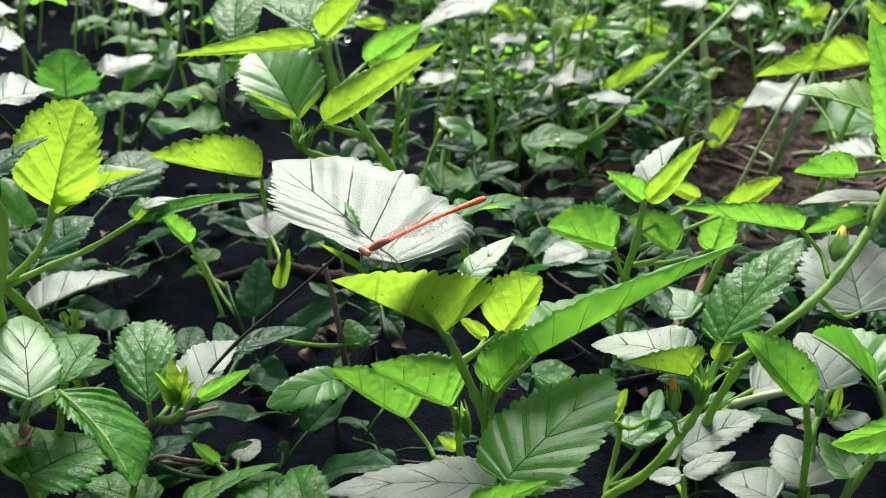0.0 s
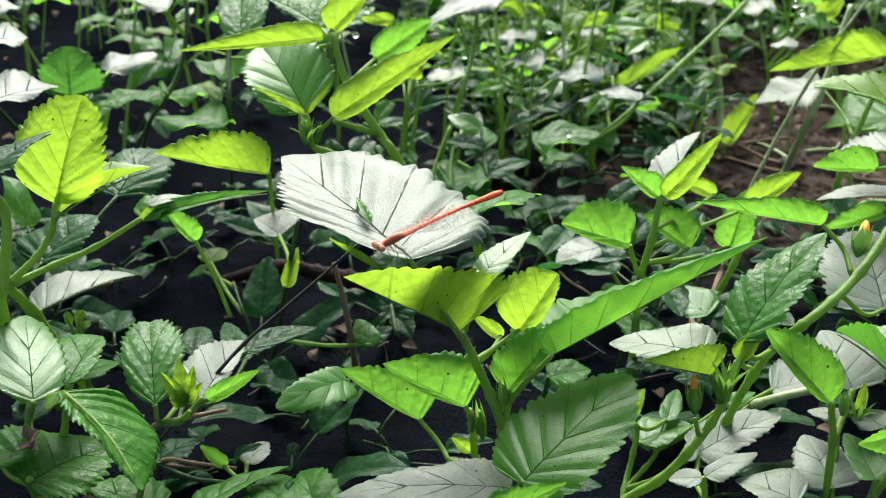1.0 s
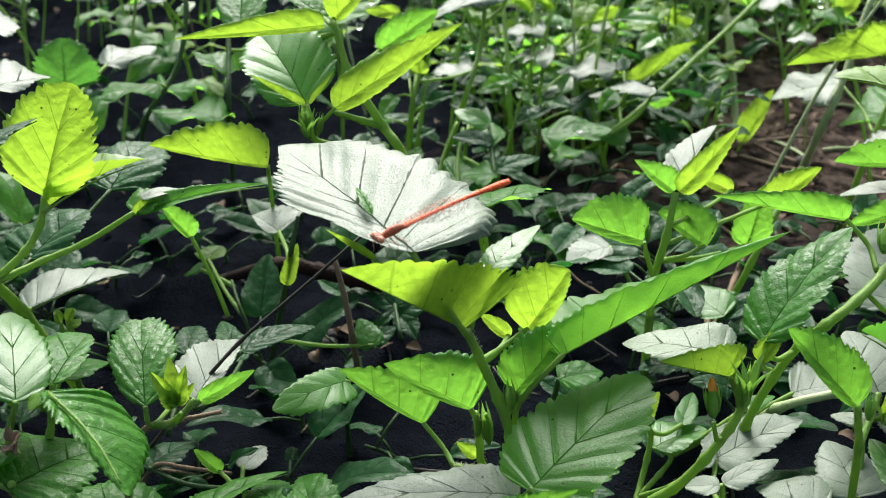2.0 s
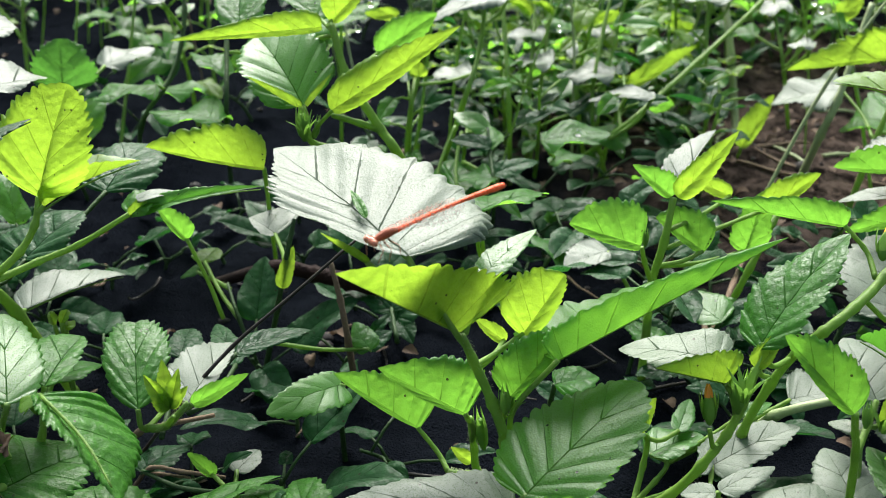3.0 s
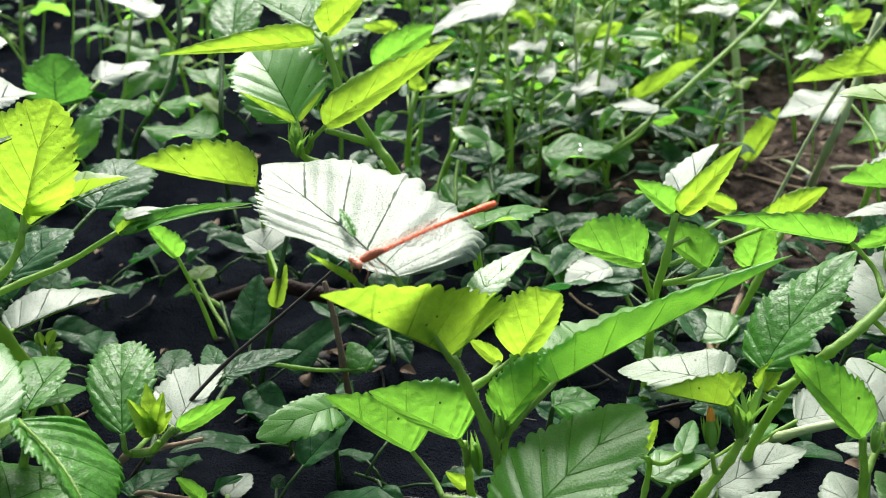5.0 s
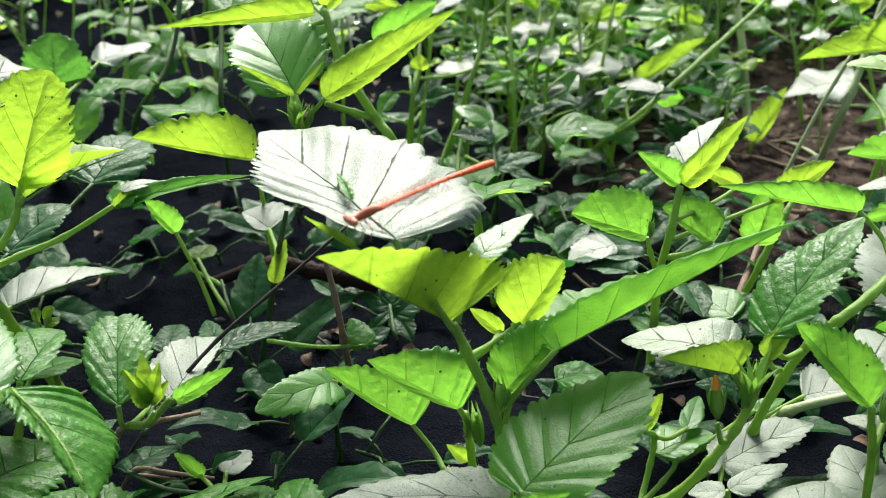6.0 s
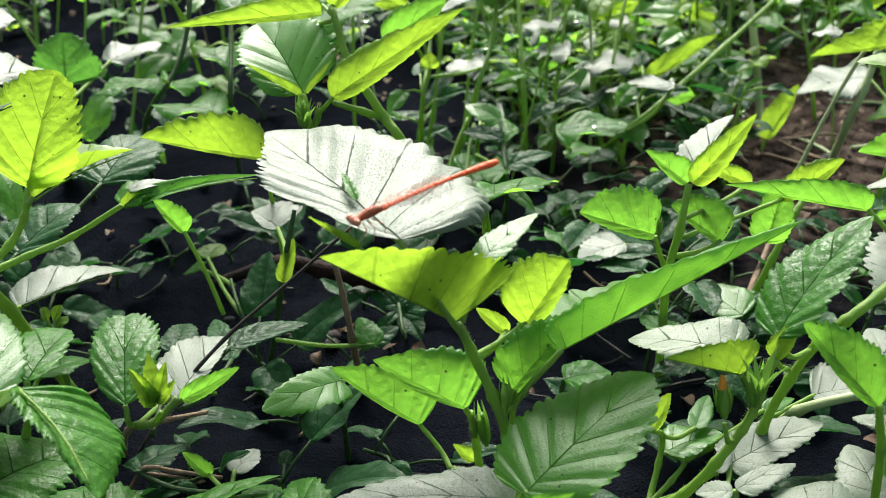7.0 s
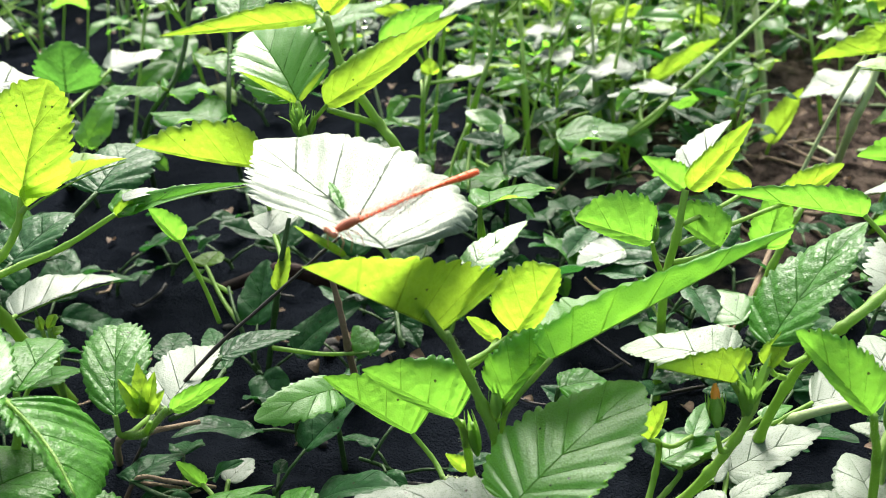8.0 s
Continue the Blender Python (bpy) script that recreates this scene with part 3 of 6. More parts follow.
leaf(p, LIME_SHINY, (-0.5, -7.5, 156.3), (0.1596, 0.4118, 0.1047), 0.0344, (0.0109, 0.0144), (17, 17), (-0.1, -0.1), (0.8, 0.8), 5, (0.1542, 0.3791, 0.1071), wave=0.05, swell=0.029)
leaf(p, MID, (-73.5, -2.4, 179.3), (0.1522, 0.4112, 0.0823), 0.0235, (0.0015, 0.0085), (0, 0), (0.05, 0.05), (0.8, 0.8), 4, (0.1523, 0.3756, 0.1004))
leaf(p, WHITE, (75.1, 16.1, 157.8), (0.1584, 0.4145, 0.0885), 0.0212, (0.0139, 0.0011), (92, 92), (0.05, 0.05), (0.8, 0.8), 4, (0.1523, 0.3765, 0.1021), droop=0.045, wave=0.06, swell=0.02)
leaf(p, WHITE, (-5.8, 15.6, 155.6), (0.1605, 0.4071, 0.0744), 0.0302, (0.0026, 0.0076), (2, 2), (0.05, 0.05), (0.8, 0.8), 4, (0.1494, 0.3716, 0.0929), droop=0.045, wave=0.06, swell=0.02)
leaf(p, MID, (-72.7, 15.3, -175.3), (0.1551, 0.4041, 0.0690), 0.0229, (0.0025, 0.0059), (0, 0), (0.05, 0.05), (0.8, 0.8), 4, (0.1430, 0.3604, 0.0932))
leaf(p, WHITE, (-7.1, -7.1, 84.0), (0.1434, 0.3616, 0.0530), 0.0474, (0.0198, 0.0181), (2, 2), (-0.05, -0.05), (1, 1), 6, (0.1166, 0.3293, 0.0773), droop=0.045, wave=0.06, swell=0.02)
leaf(p, YOUNG, (61.5, -52.6, 23.4), (0.0784, 0.2949, 0.0765), 0.0116, (0.0043, 0.0020), (-0, -0), (0.05, 0.05), (0.8, 0.8), 4, (0.0890, 0.3190, 0.0580))
bud(p, (0.1212, 0.3349, 0.0878), (0.1255, 0.3435, 0.0956), 0.0047, YELLOW)
bud(p, (0.1350, 0.3489, 0.0928), (0.1375, 0.3549, 0.0999), 0.0016, GREEN)

p = plant("yellow_bud_mallow", (0.0419, 0.3108, 0.0000), "mallow plant with an opening orange bud on an arched stem", "plant")
stem(p, [(0.0419, 0.3108, -0.0040), (0.0518, 0.3051, 0.0190), (0.0591, 0.2952, 0.0345), (0.0658, 0.2910, 0.0479), (0.0716, 0.2916, 0.0576), (0.0750, 0.2926, 0.0658), (0.0781, 0.2949, 0.0765)], 1.75, 1.35, hairs=420)
leaf(p, YOUNG, (-61.9, -18.9, -169.8), (0.0699, 0.2902, 0.0750), 0.0210, (0.0059, 0.0092), (-120, 0), (-0.6, -0.6), (0.4, 0.4), 5, (0.0736, 0.2927, 0.0638), droop=0.02, wave=0.04, swell=0.02)
leaf(p, WHITE, (-8.5, 9.8, 151.6), (0.0694, 0.2969, 0.0776), 0.0291, (0.0094, 0.0115), (3, 3), (-0.15, -0.2), (0.75, 0.6), 6, (0.0736, 0.2927, 0.0638), droop=0.05, wave=0.1, swell=0.02)
bud(p, (0.0664, 0.2894, 0.0625), (0.0657, 0.2932, 0.0730), 0.0035, ORANGE)
bud(p, (0.0740, 0.2910, 0.0650), (0.0719, 0.2928, 0.0768), 0.0032, GREEN)
bud(p, (0.0755, 0.2909, 0.0690), (0.0755, 0.2924, 0.0782), 0.0026, GREEN)
whorl(p, (0.0733, 0.2854, 0.0729), 8, 0.0115)
stem(p, [(0.0701, 0.2913, 0.0548), (0.0678, 0.2889, 0.0560), (0.0664, 0.2890, 0.0615)], 0.9, 0.7)

p = plant("bushy_mallow", (0.1108, 0.2976, 0.0000), "leafy mallow plant with glossy pale upper leaves", "plant")
stem(p, [(0.1108, 0.2976, -0.0040), (0.1091, 0.2950, 0.0234), (0.1066, 0.2909, 0.0520), (0.1045, 0.2887, 0.0607), (0.1026, 0.2861, 0.0686)], 1.4, 1.1, hairs=420)
stem(p, [(0.1066, 0.2909, 0.0520), (0.1127, 0.3014, 0.0546), (0.1163, 0.3077, 0.0580)], 1.3, 0.9, hairs=420)
stem(p, [(0.1108, 0.2976, -0.0040), (0.1171, 0.2840, 0.0347), (0.1225, 0.2810, 0.0545), (0.1261, 0.2858, 0.0637), (0.1244, 0.2919, 0.0708)], 1.4, 1.1, hairs=420)
leaf(p, MID, (-65.9, -44.9, 162.4), (0.1021, 0.2853, 0.0692), 0.0280, (0.0027, 0.0101), (-0, -0), (0.1, 0.1), (0.85, 0.85), 6)
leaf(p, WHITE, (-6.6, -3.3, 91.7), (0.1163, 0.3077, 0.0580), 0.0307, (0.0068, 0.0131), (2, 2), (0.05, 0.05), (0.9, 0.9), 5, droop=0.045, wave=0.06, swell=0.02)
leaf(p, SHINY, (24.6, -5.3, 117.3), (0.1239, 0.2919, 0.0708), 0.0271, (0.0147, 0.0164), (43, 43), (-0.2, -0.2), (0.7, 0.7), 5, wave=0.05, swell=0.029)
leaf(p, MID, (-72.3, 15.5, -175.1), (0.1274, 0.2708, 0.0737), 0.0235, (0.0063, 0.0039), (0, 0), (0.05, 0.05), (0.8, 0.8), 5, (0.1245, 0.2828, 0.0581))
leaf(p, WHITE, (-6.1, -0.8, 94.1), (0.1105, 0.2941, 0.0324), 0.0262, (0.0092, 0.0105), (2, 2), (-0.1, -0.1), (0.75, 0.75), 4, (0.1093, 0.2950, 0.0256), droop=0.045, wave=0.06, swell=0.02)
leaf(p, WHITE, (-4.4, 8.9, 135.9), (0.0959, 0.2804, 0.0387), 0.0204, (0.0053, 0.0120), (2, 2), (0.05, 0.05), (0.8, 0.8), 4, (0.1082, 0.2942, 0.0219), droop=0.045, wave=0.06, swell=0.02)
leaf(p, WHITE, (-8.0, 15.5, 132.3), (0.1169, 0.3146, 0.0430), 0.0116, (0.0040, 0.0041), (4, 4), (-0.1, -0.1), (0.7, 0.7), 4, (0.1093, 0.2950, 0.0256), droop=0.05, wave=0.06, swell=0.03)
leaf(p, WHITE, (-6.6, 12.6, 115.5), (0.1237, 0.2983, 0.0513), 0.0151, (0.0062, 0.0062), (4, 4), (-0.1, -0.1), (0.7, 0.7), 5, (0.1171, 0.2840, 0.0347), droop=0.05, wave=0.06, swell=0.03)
leaf(p, SHINY, (-6.3, 3.3, 94.9), (0.1176, 0.2825, 0.0448), 0.0239, (0.0055, 0.0058), (4, 4), (-0.1, -0.1), (0.7, 0.7), 5, (0.1171, 0.2840, 0.0347), droop=0.05, wave=0.06, swell=0.03)
bud(p, (0.1106, 0.2975, 0.0558), (0.1115, 0.3012, 0.0628), 0.0023, GREEN)
whorl(p, (0.1165, 0.2999, 0.0530), 6, 0.0100)
leaf(p, YOUNG, (24.2, -71.4, 64.7), (0.1171, 0.3015, 0.0549), 0.0085, (0.0023, 0.0016), (-0, -0), (0.05, 0.05), (0.8, 0.8), 3, (0.1132, 0.3010, 0.0539))

p = plant("pale_ground_mallow", (0.0789, 0.3054, 0.0000), "pale low mallow sprig over dark soil", "plant")
stem(p, [(0.0789, 0.3054, -0.0040), (0.0750, 0.2989, 0.0201), (0.0725, 0.2957, 0.0354)], 1.4, 0.9, hairs=420)
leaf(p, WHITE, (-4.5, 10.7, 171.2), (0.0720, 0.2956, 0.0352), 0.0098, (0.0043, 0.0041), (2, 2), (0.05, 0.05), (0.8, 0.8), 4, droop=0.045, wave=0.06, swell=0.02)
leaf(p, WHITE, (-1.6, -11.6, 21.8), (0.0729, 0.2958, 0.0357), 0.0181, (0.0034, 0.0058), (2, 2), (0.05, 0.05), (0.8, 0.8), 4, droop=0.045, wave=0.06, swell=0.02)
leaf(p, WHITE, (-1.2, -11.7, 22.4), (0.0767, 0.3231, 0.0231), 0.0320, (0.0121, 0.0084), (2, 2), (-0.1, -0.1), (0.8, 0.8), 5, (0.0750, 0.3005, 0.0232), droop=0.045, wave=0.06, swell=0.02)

p = plant("shade_mallow", (0.0869, 0.3945, 0.0000), "pale shaded mallow leaves low over the soil", "plant")
stem(p, [(0.0869, 0.3945, -0.0040), (0.0919, 0.4105, 0.0064), (0.0959, 0.4080, 0.0231)], 1.3, 0.9, SHADED_STEM)
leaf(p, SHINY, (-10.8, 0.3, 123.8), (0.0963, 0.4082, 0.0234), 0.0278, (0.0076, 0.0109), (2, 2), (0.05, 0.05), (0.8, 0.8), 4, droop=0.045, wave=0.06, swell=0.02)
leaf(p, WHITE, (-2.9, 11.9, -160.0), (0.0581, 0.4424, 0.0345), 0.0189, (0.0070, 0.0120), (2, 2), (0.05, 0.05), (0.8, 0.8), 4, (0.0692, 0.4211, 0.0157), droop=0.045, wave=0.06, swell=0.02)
stem(p, [(0.0869, 0.3945, -0.0040), (0.0804, 0.4137, 0.0017), (0.0692, 0.4211, 0.0157)], 1.1, 0.8, SHADED_STEM)
leaf(p, MID, (1.8, -3.7, 127.8), (0.0728, 0.3999, 0.0184), 0.0187, (0.0061, 0.0072), (2, 2), (0.05, 0.05), (0.8, 0.8), 4, (0.0804, 0.4137, 0.0017))
leaf(p, OLD_SHADED, (0.5, 8.8, -178.6), (0.0776, 0.3874, 0.0163), 0.0149, (0.0071, 0.0076), (2, 2), (0.05, 0.05), (0.8, 0.8), 4, (0.0845, 0.3975, 0.0032))
leaf(p, OLD_SHADED, (-10.9, -11.2, 35.9), (0.1009, 0.4084, 0.0131), 0.0191, (0.0075, 0.0073), (2, 2), (0.05, 0.05), (0.8, 0.8), 4, (0.0954, 0.4094, 0.0150))

p = plant("understory_mallow", (0.0308, 0.3725, 0.0000), "small green mallow shoot beneath the taller one", "plant")
stem(p, [(0.0308, 0.3725, -0.0040), (0.0295, 0.3443, 0.0309), (0.0300, 0.3396, 0.0414)], 1.2, 0.9, SHADED_STEM)
leaf(p, MID, (-2.5, -1.9, 13.2), (0.0300, 0.3396, 0.0414), 0.0145, (0.0079, 0.0094), (2, 2), (0.05, 0.05), (0.8, 0.8), 4)
leaf(p, OLD_SHADED, (-2.4, 21.0, -4.6), (0.0224, 0.3267, 0.0298), 0.0110, (0.0079, 0.0061), (2, 2), (0.05, 0.05), (0.8, 0.8), 4, (0.0290, 0.3424, 0.0252))

p = plant("low_mallow", (0.0512, 0.3108, 0.0000), "small forked mallow sprig with a lime leaf", "plant")
stem(p, [(0.0512, 0.3108, -0.0040), (0.0557, 0.3297, 0.0036), (0.0589, 0.3369, 0.0128), (0.0598, 0.3385, 0.0222), (0.0564, 0.3359, 0.0258)], 1.3, 0.9)
stem(p, [(0.0557, 0.3297, 0.0036), (0.0626, 0.3338, 0.0092), (0.0665, 0.3373, 0.0136), (0.0610, 0.3378, 0.0166)], 1.1, 0.8)
leaf(p, YOUNG, (53.5, -60.7, 32.9), (0.0562, 0.3359, 0.0258), 0.0129, (0.0055, 0.0019), (-0, -0), (0.05, 0.05), (0.8, 0.8), 4)
leaf(p, SHINY, (-7.7, -8.8, 19.4), (0.0608, 0.3378, 0.0166), 0.0191, (0.0113, 0.0077), (2, 2), (0.05, 0.05), (0.8, 0.8), 4)
leaf(p, SHINY, (2.3, 5.9, 70.9), (0.0701, 0.3425, 0.0221), 0.0230, (0.0034, 0.0039), (6, 6), (0, 0), (0.7, 0.7), 4, (0.0598, 0.3385, 0.0222), droop=0.05, wave=0.06, swell=0.03)
leaf(p, WHITE, (1.3, -7.9, 67.6), (0.0726, 0.3180, 0.0242), 0.0142, (0.0025, 0.0029), (4, 4), (0, 0), (0.7, 0.7), 4, (0.0557, 0.3297, 0.0036), droop=0.05, wave=0.06, swell=0.03)
leaf(p, SHINY, (7.6, 5.6, 36.4), (0.0897, 0.3426, 0.0288), 0.0141, (0.0029, 0.0033), (4, 4), (0, 0), (0.7, 0.7), 4, (0.0665, 0.3373, 0.0136), droop=0.05, wave=0.06, swell=0.03)
leaf(p, WHITE, (5.3, -13.8, -4.4), (0.1082, 0.3576, 0.0240), 0.0140, (0.0142, 0.0057), (2, 2), (0.05, 0.05), (0.8, 0.8), 4, (0.0665, 0.3373, 0.0136), droop=0.045, wave=0.06, swell=0.02)

p = plant("yellow_leaf_mallow", (-0.1398, 0.3983, 0.0000), "mallow plant with large lime-yellow young leaf", "plant")
stem(p, [(-0.1398, 0.3983, -0.0040), (-0.1426, 0.3658, 0.0500), (-0.1446, 0.3531, 0.0688), (-0.1461, 0.3543, 0.0818)], 2.6, 1.6)
stem(p, [(-0.1446, 0.3531, 0.0688), (-0.1346, 0.3566, 0.0775), (-0.1293, 0.3587, 0.0858), (-0.1275, 0.3609, 0.0942)], 1.5, 1.1)
stem(p, [(-0.1439, 0.3530, 0.0686), (-0.1309, 0.3605, 0.0721), (-0.1183, 0.3649, 0.0762), (-0.1026, 0.3675, 0.0853)], 1.4, 1.0)
stem(p, [(-0.1275, 0.3587, 0.0899), (-0.1259, 0.3597, 0.0919)], 1.2, 0.9)
leaf(p, YOUNG, (45.4, -66.3, 42.0), (-0.1275, 0.3609, 0.0942), 0.0358, (0.0174, 0.0131), (-0, -0), (0.2, 0.2), (1, 1), 6)
leaf(p, LIME_SHINY, (-42.1, -15.3, 30.4), (-0.1259, 0.3595, 0.0916), 0.0325, (0.0170, 0.0063), (55, 55), (-0.1, -0.1), (0.5, 0.5), 5, wave=0.05, swell=0.029)
leaf(p, SHINY, (9.5, -13.3, -0.9), (-0.1021, 0.3680, 0.0850), 0.0437, (0.0036, 0.0031), (55, 0), (0.05, 0.05), (0.45, 0.45), 6, droop=0.04, wave=0.1, swell=0.03)
leaf(p, YOUNG, (61.7, -27.6, 30.4), (-0.1019, 0.3661, 0.0857), 0.0108, (0.0027, 0.0011), (0, 0), (0, 0), (0.7, 0.7), 4, droop=0.05, wave=0.06, swell=0.03)
leaf(p, WHITE, (3.8, -1.6, 26.3), (-0.0994, 0.3670, 0.0906), 0.0128, (0.0039, 0.0026), (0, 0), (0, 0), (0.7, 0.7), 4, droop=0.05, wave=0.06, swell=0.03)
leaf(p, MID, (-66.3, -44.8, 162.8), (-0.0907, 0.3906, 0.0648), 0.0151, (0.0018, 0.0059), (-0, -0), (0.05, 0.05), (0.8, 0.8), 4, (-0.0814, 0.3911, 0.0338))
leaf(p, MID, (-6.1, -16.3, 41.6), (-0.1026, 0.3675, 0.0853), 0.0139, (0.0097, 0.0085), (5, 5), (0.05, 0.05), (0.8, 0.8), 3)
leaf(p, OLD_SHADED, (-0.4, -4.8, 80.8), (-0.1186, 0.3980, 0.0788), 0.0362, (0.0142, 0.0147), (-1, -1), (0.05, 0.05), (1, 1), 5, (-0.1380, 0.3693, 0.0673))
leaf(p, OLD_SHADED, (-7.5, -15.5, 57.5), (-0.1388, 0.3695, 0.0676), 0.0270, (0.0197, 0.0116), (-1, -1), (0.05, 0.05), (0.9, 0.9), 5, (-0.1451, 0.3568, 0.0651))
leaf(p, WHITE, (4.0, 3.7, 48.3), (-0.1478, 0.3836, 0.0410), 0.0413, (0.0157, 0.0006), (2, 2), (0.05, 0.05), (0.8, 0.8), 5, (-0.1439, 0.3667, 0.0497), droop=0.045, wave=0.06, swell=0.02)

p = plant("leaning_mallow", (-0.1595, 0.3833, 0.0000), "dark mallow shoot leaning in from the edge", "plant")
stem(p, [(-0.1595, 0.3833, -0.0040), (-0.1299, 0.3097, 0.0830), (-0.1242, 0.3037, 0.1015), (-0.1220, 0.3058, 0.1182), (-0.1259, 0.3022, 0.1285)], 1.8, 1.4, hairs=420)
leaf(p, OLD_SHADED, (-14.0, -9.5, 62.6), (-0.1254, 0.3002, 0.1291), 0.0287, (0.0109, 0.0084), (4, 4), (0.05, 0.05), (0.5, 0.5), 5)

p = plant("tall_mallow", (-0.0146, 0.5275, 0.0000), "tall mallow plant with long lime leaves spread from its tip", "plant")
stem(p, [(-0.0146, 0.5275, -0.0040), (-0.0201, 0.4267, 0.0774), (-0.0267, 0.4193, 0.0932), (-0.0346, 0.4195, 0.1065), (-0.0385, 0.4210, 0.1135), (-0.0428, 0.4249, 0.1292)], 2.2, 1.4)
stem(p, [(-0.0267, 0.4193, 0.0932), (-0.0337, 0.4166, 0.0966), (-0.0422, 0.4104, 0.1020)], 1.5, 1.1)
stem(p, [(-0.0201, 0.4267, 0.0774), (-0.0463, 0.4145, 0.0885), (-0.0512, 0.4096, 0.0962), (-0.0526, 0.4117, 0.1045)], 1.5, 1.3)
stem(p, [(-0.0794, 0.4992, -0.0040), (-0.0648, 0.4000, 0.0868)], 1.1, 0.8)
leaf(p, YOUNG, (-73.6, 5.1, -178.5), (-0.0457, 0.4204, 0.1294), 0.0516, (0.0019, 0.0063), (0, 0), (-0.05, -0.05), (0.45, 0.45), 6)
leaf(p, SHINY, (-9.5, -23.2, 122.9), (-0.0522, 0.4121, 0.1045), 0.0376, (0.0166, 0.0184), (12, 16), (0.1, 0.1), (0.8, 0.95), 6, droop=0.08, wave=0.06, swell=0.03)
leaf(p, YOUNG, (-64.8, -29.6, 174.0), (-0.0525, 0.4091, 0.1052), 0.0206, (0.0008, 0.0021), (0, 0), (0, 0), (0.6, 0.6), 5, droop=0.03, wave=0.08, swell=0.03)
leaf(p, YOUNG, (53.6, -41.1, 39.2), (-0.0505, 0.4086, 0.1059), 0.0138, (0.0017, 0.0006), (0, 0), (0, 0), (0.6, 0.6), 4, droop=0.03, wave=0.08, swell=0.03)
whorl(p, (-0.0507, 0.4028, 0.0970), 9, 0.0105)
leaf(p, YOUNG, (70.8, -31.7, 10.4), (-0.0421, 0.4054, 0.1054), 0.0511, (0.0081, 0.0039), (-0, -0), (0.05, 0.05), (0.6, 0.6), 6, (-0.0488, 0.4105, 0.0937))
leaf(p, YOUNG, (-73.3, -9.7, 177.1), (-0.0644, 0.3973, 0.0880), 0.0400, (0.0010, 0.0130), (-0, -0), (-0.05, -0.05), (0.75, 0.75), 5)
leaf(p, MID, (-4.4, -10.5, 96.0), (-0.0848, 0.4820, 0.1089), 0.0514, (0.0105, 0.0123), (7, 7), (0.1, 0.1), (0.95, 0.95), 5, (-0.0436, 0.4268, 0.1243))
leaf(p, MID, (-7.2, -6.0, 132.3), (-0.0482, 0.4449, 0.1244), 0.0401, (0.0033, 0.0173), (2, 2), (0.05, 0.05), (0.8, 0.8), 5, (-0.0428, 0.4247, 0.1289))
leaf(p, YOUNG, (67.8, -42.6, 15.5), (-0.0442, 0.4349, 0.1268), 0.0213, (0.0082, 0.0030), (-0, -0), (0.05, 0.05), (0.8, 0.8), 4, (-0.0428, 0.4247, 0.1289))
leaf(p, MID, (70.7, -32.2, 10.6), (-0.0325, 0.4972, 0.0949), 0.0289, (0.0085, 0.0063), (-0, -0), (0.05, 0.05), (0.8, 0.8), 4, (-0.0377, 0.4220, 0.1110))
leaf(p, MID, (14.3, -23.3, 166.8), (-0.0574, 0.4120, 0.1051), 0.0068, (0.0042, 0.0062), (-1, -1), (0.05, 0.05), (0.8, 0.8), 3)
bud(p, (-0.0514, 0.4062, 0.0942), (-0.0523, 0.4065, 0.1075), 0.0041, GREEN)
bud(p, (-0.0481, 0.4107, 0.0940), (-0.0471, 0.4123, 0.1013), 0.0018, GREEN)

p = plant("shaded_mallow", (-0.0870, 0.3277, 0.0000), "low mallow plant with a pleated crown of leaves", "plant")
stem(p, [(-0.0900, 0.4000, -0.0040), (-0.0880, 0.3500, 0.0300), (-0.0861, 0.3018, 0.0512), (-0.0864, 0.2977, 0.0605)], 0.9, 0.9)
stem(p, [(-0.0861, 0.3018, 0.0512), (-0.0789, 0.2973, 0.0555), (-0.0727, 0.2986, 0.0622)], 1.4, 1.0, hairs=420)
stem(p, [(-0.0789, 0.2973, 0.0555), (-0.0748, 0.2902, 0.0634)], 1.0, 0.8)
leaf(p, CRISP, (-0.1, -15.2, 102.7), (-0.0864, 0.2977, 0.0605), 0.0331, (0.0098, 0.0103), (2, 2), (0.35, 0.35), (1.25, 1.25), 5)
leaf(p, WHITE, (6.6, -2.9, 74.0), (-0.0727, 0.2986, 0.0622), 0.0292, (0.0116, 0.0038), (2, 2), (0.15, 0.15), (0.9, 0.9), 5, droop=0.045, wave=0.06, swell=0.02)
leaf(p, YOUNG, (-42.5, -54.2, 163.3), (-0.0755, 0.2903, 0.0659), 0.0115, (0.0036, 0.0024), (28, 28), (0.05, 0.05), (0.7, 0.7), 4, droop=0.08, wave=0.12, swell=0.05)
leaf(p, YOUNG, (-4.6, -65.4, 112.3), (-0.0755, 0.2903, 0.0659), 0.0134, (0.0030, 0.0027), (-22, -22), (0.05, 0.05), (0.7, 0.7), 4, droop=0.08, wave=0.12, swell=0.05)
leaf(p, YOUNG, (32.3, -61.5, 65.4), (-0.0755, 0.2903, 0.0659), 0.0110, (0.0029, 0.0026), (32, 32), (0.05, 0.05), (0.7, 0.7), 4, droop=0.08, wave=0.12, swell=0.05)
leaf(p, YOUNG, (-54.7, -51.6, -177.5), (-0.0755, 0.2903, 0.0659), 0.0065, (0.0023, 0.0023), (20, 20), (0.05, 0.05), (0.7, 0.7), 4, droop=0.08, wave=0.12, swell=0.05)
leaf(p, YOUNG, (53.6, -45.7, 29.5), (-0.0755, 0.2903, 0.0659), 0.0076, (0.0022, 0.0017), (-28, -28), (0.05, 0.05), (0.7, 0.7), 4, droop=0.08, wave=0.12, swell=0.05)
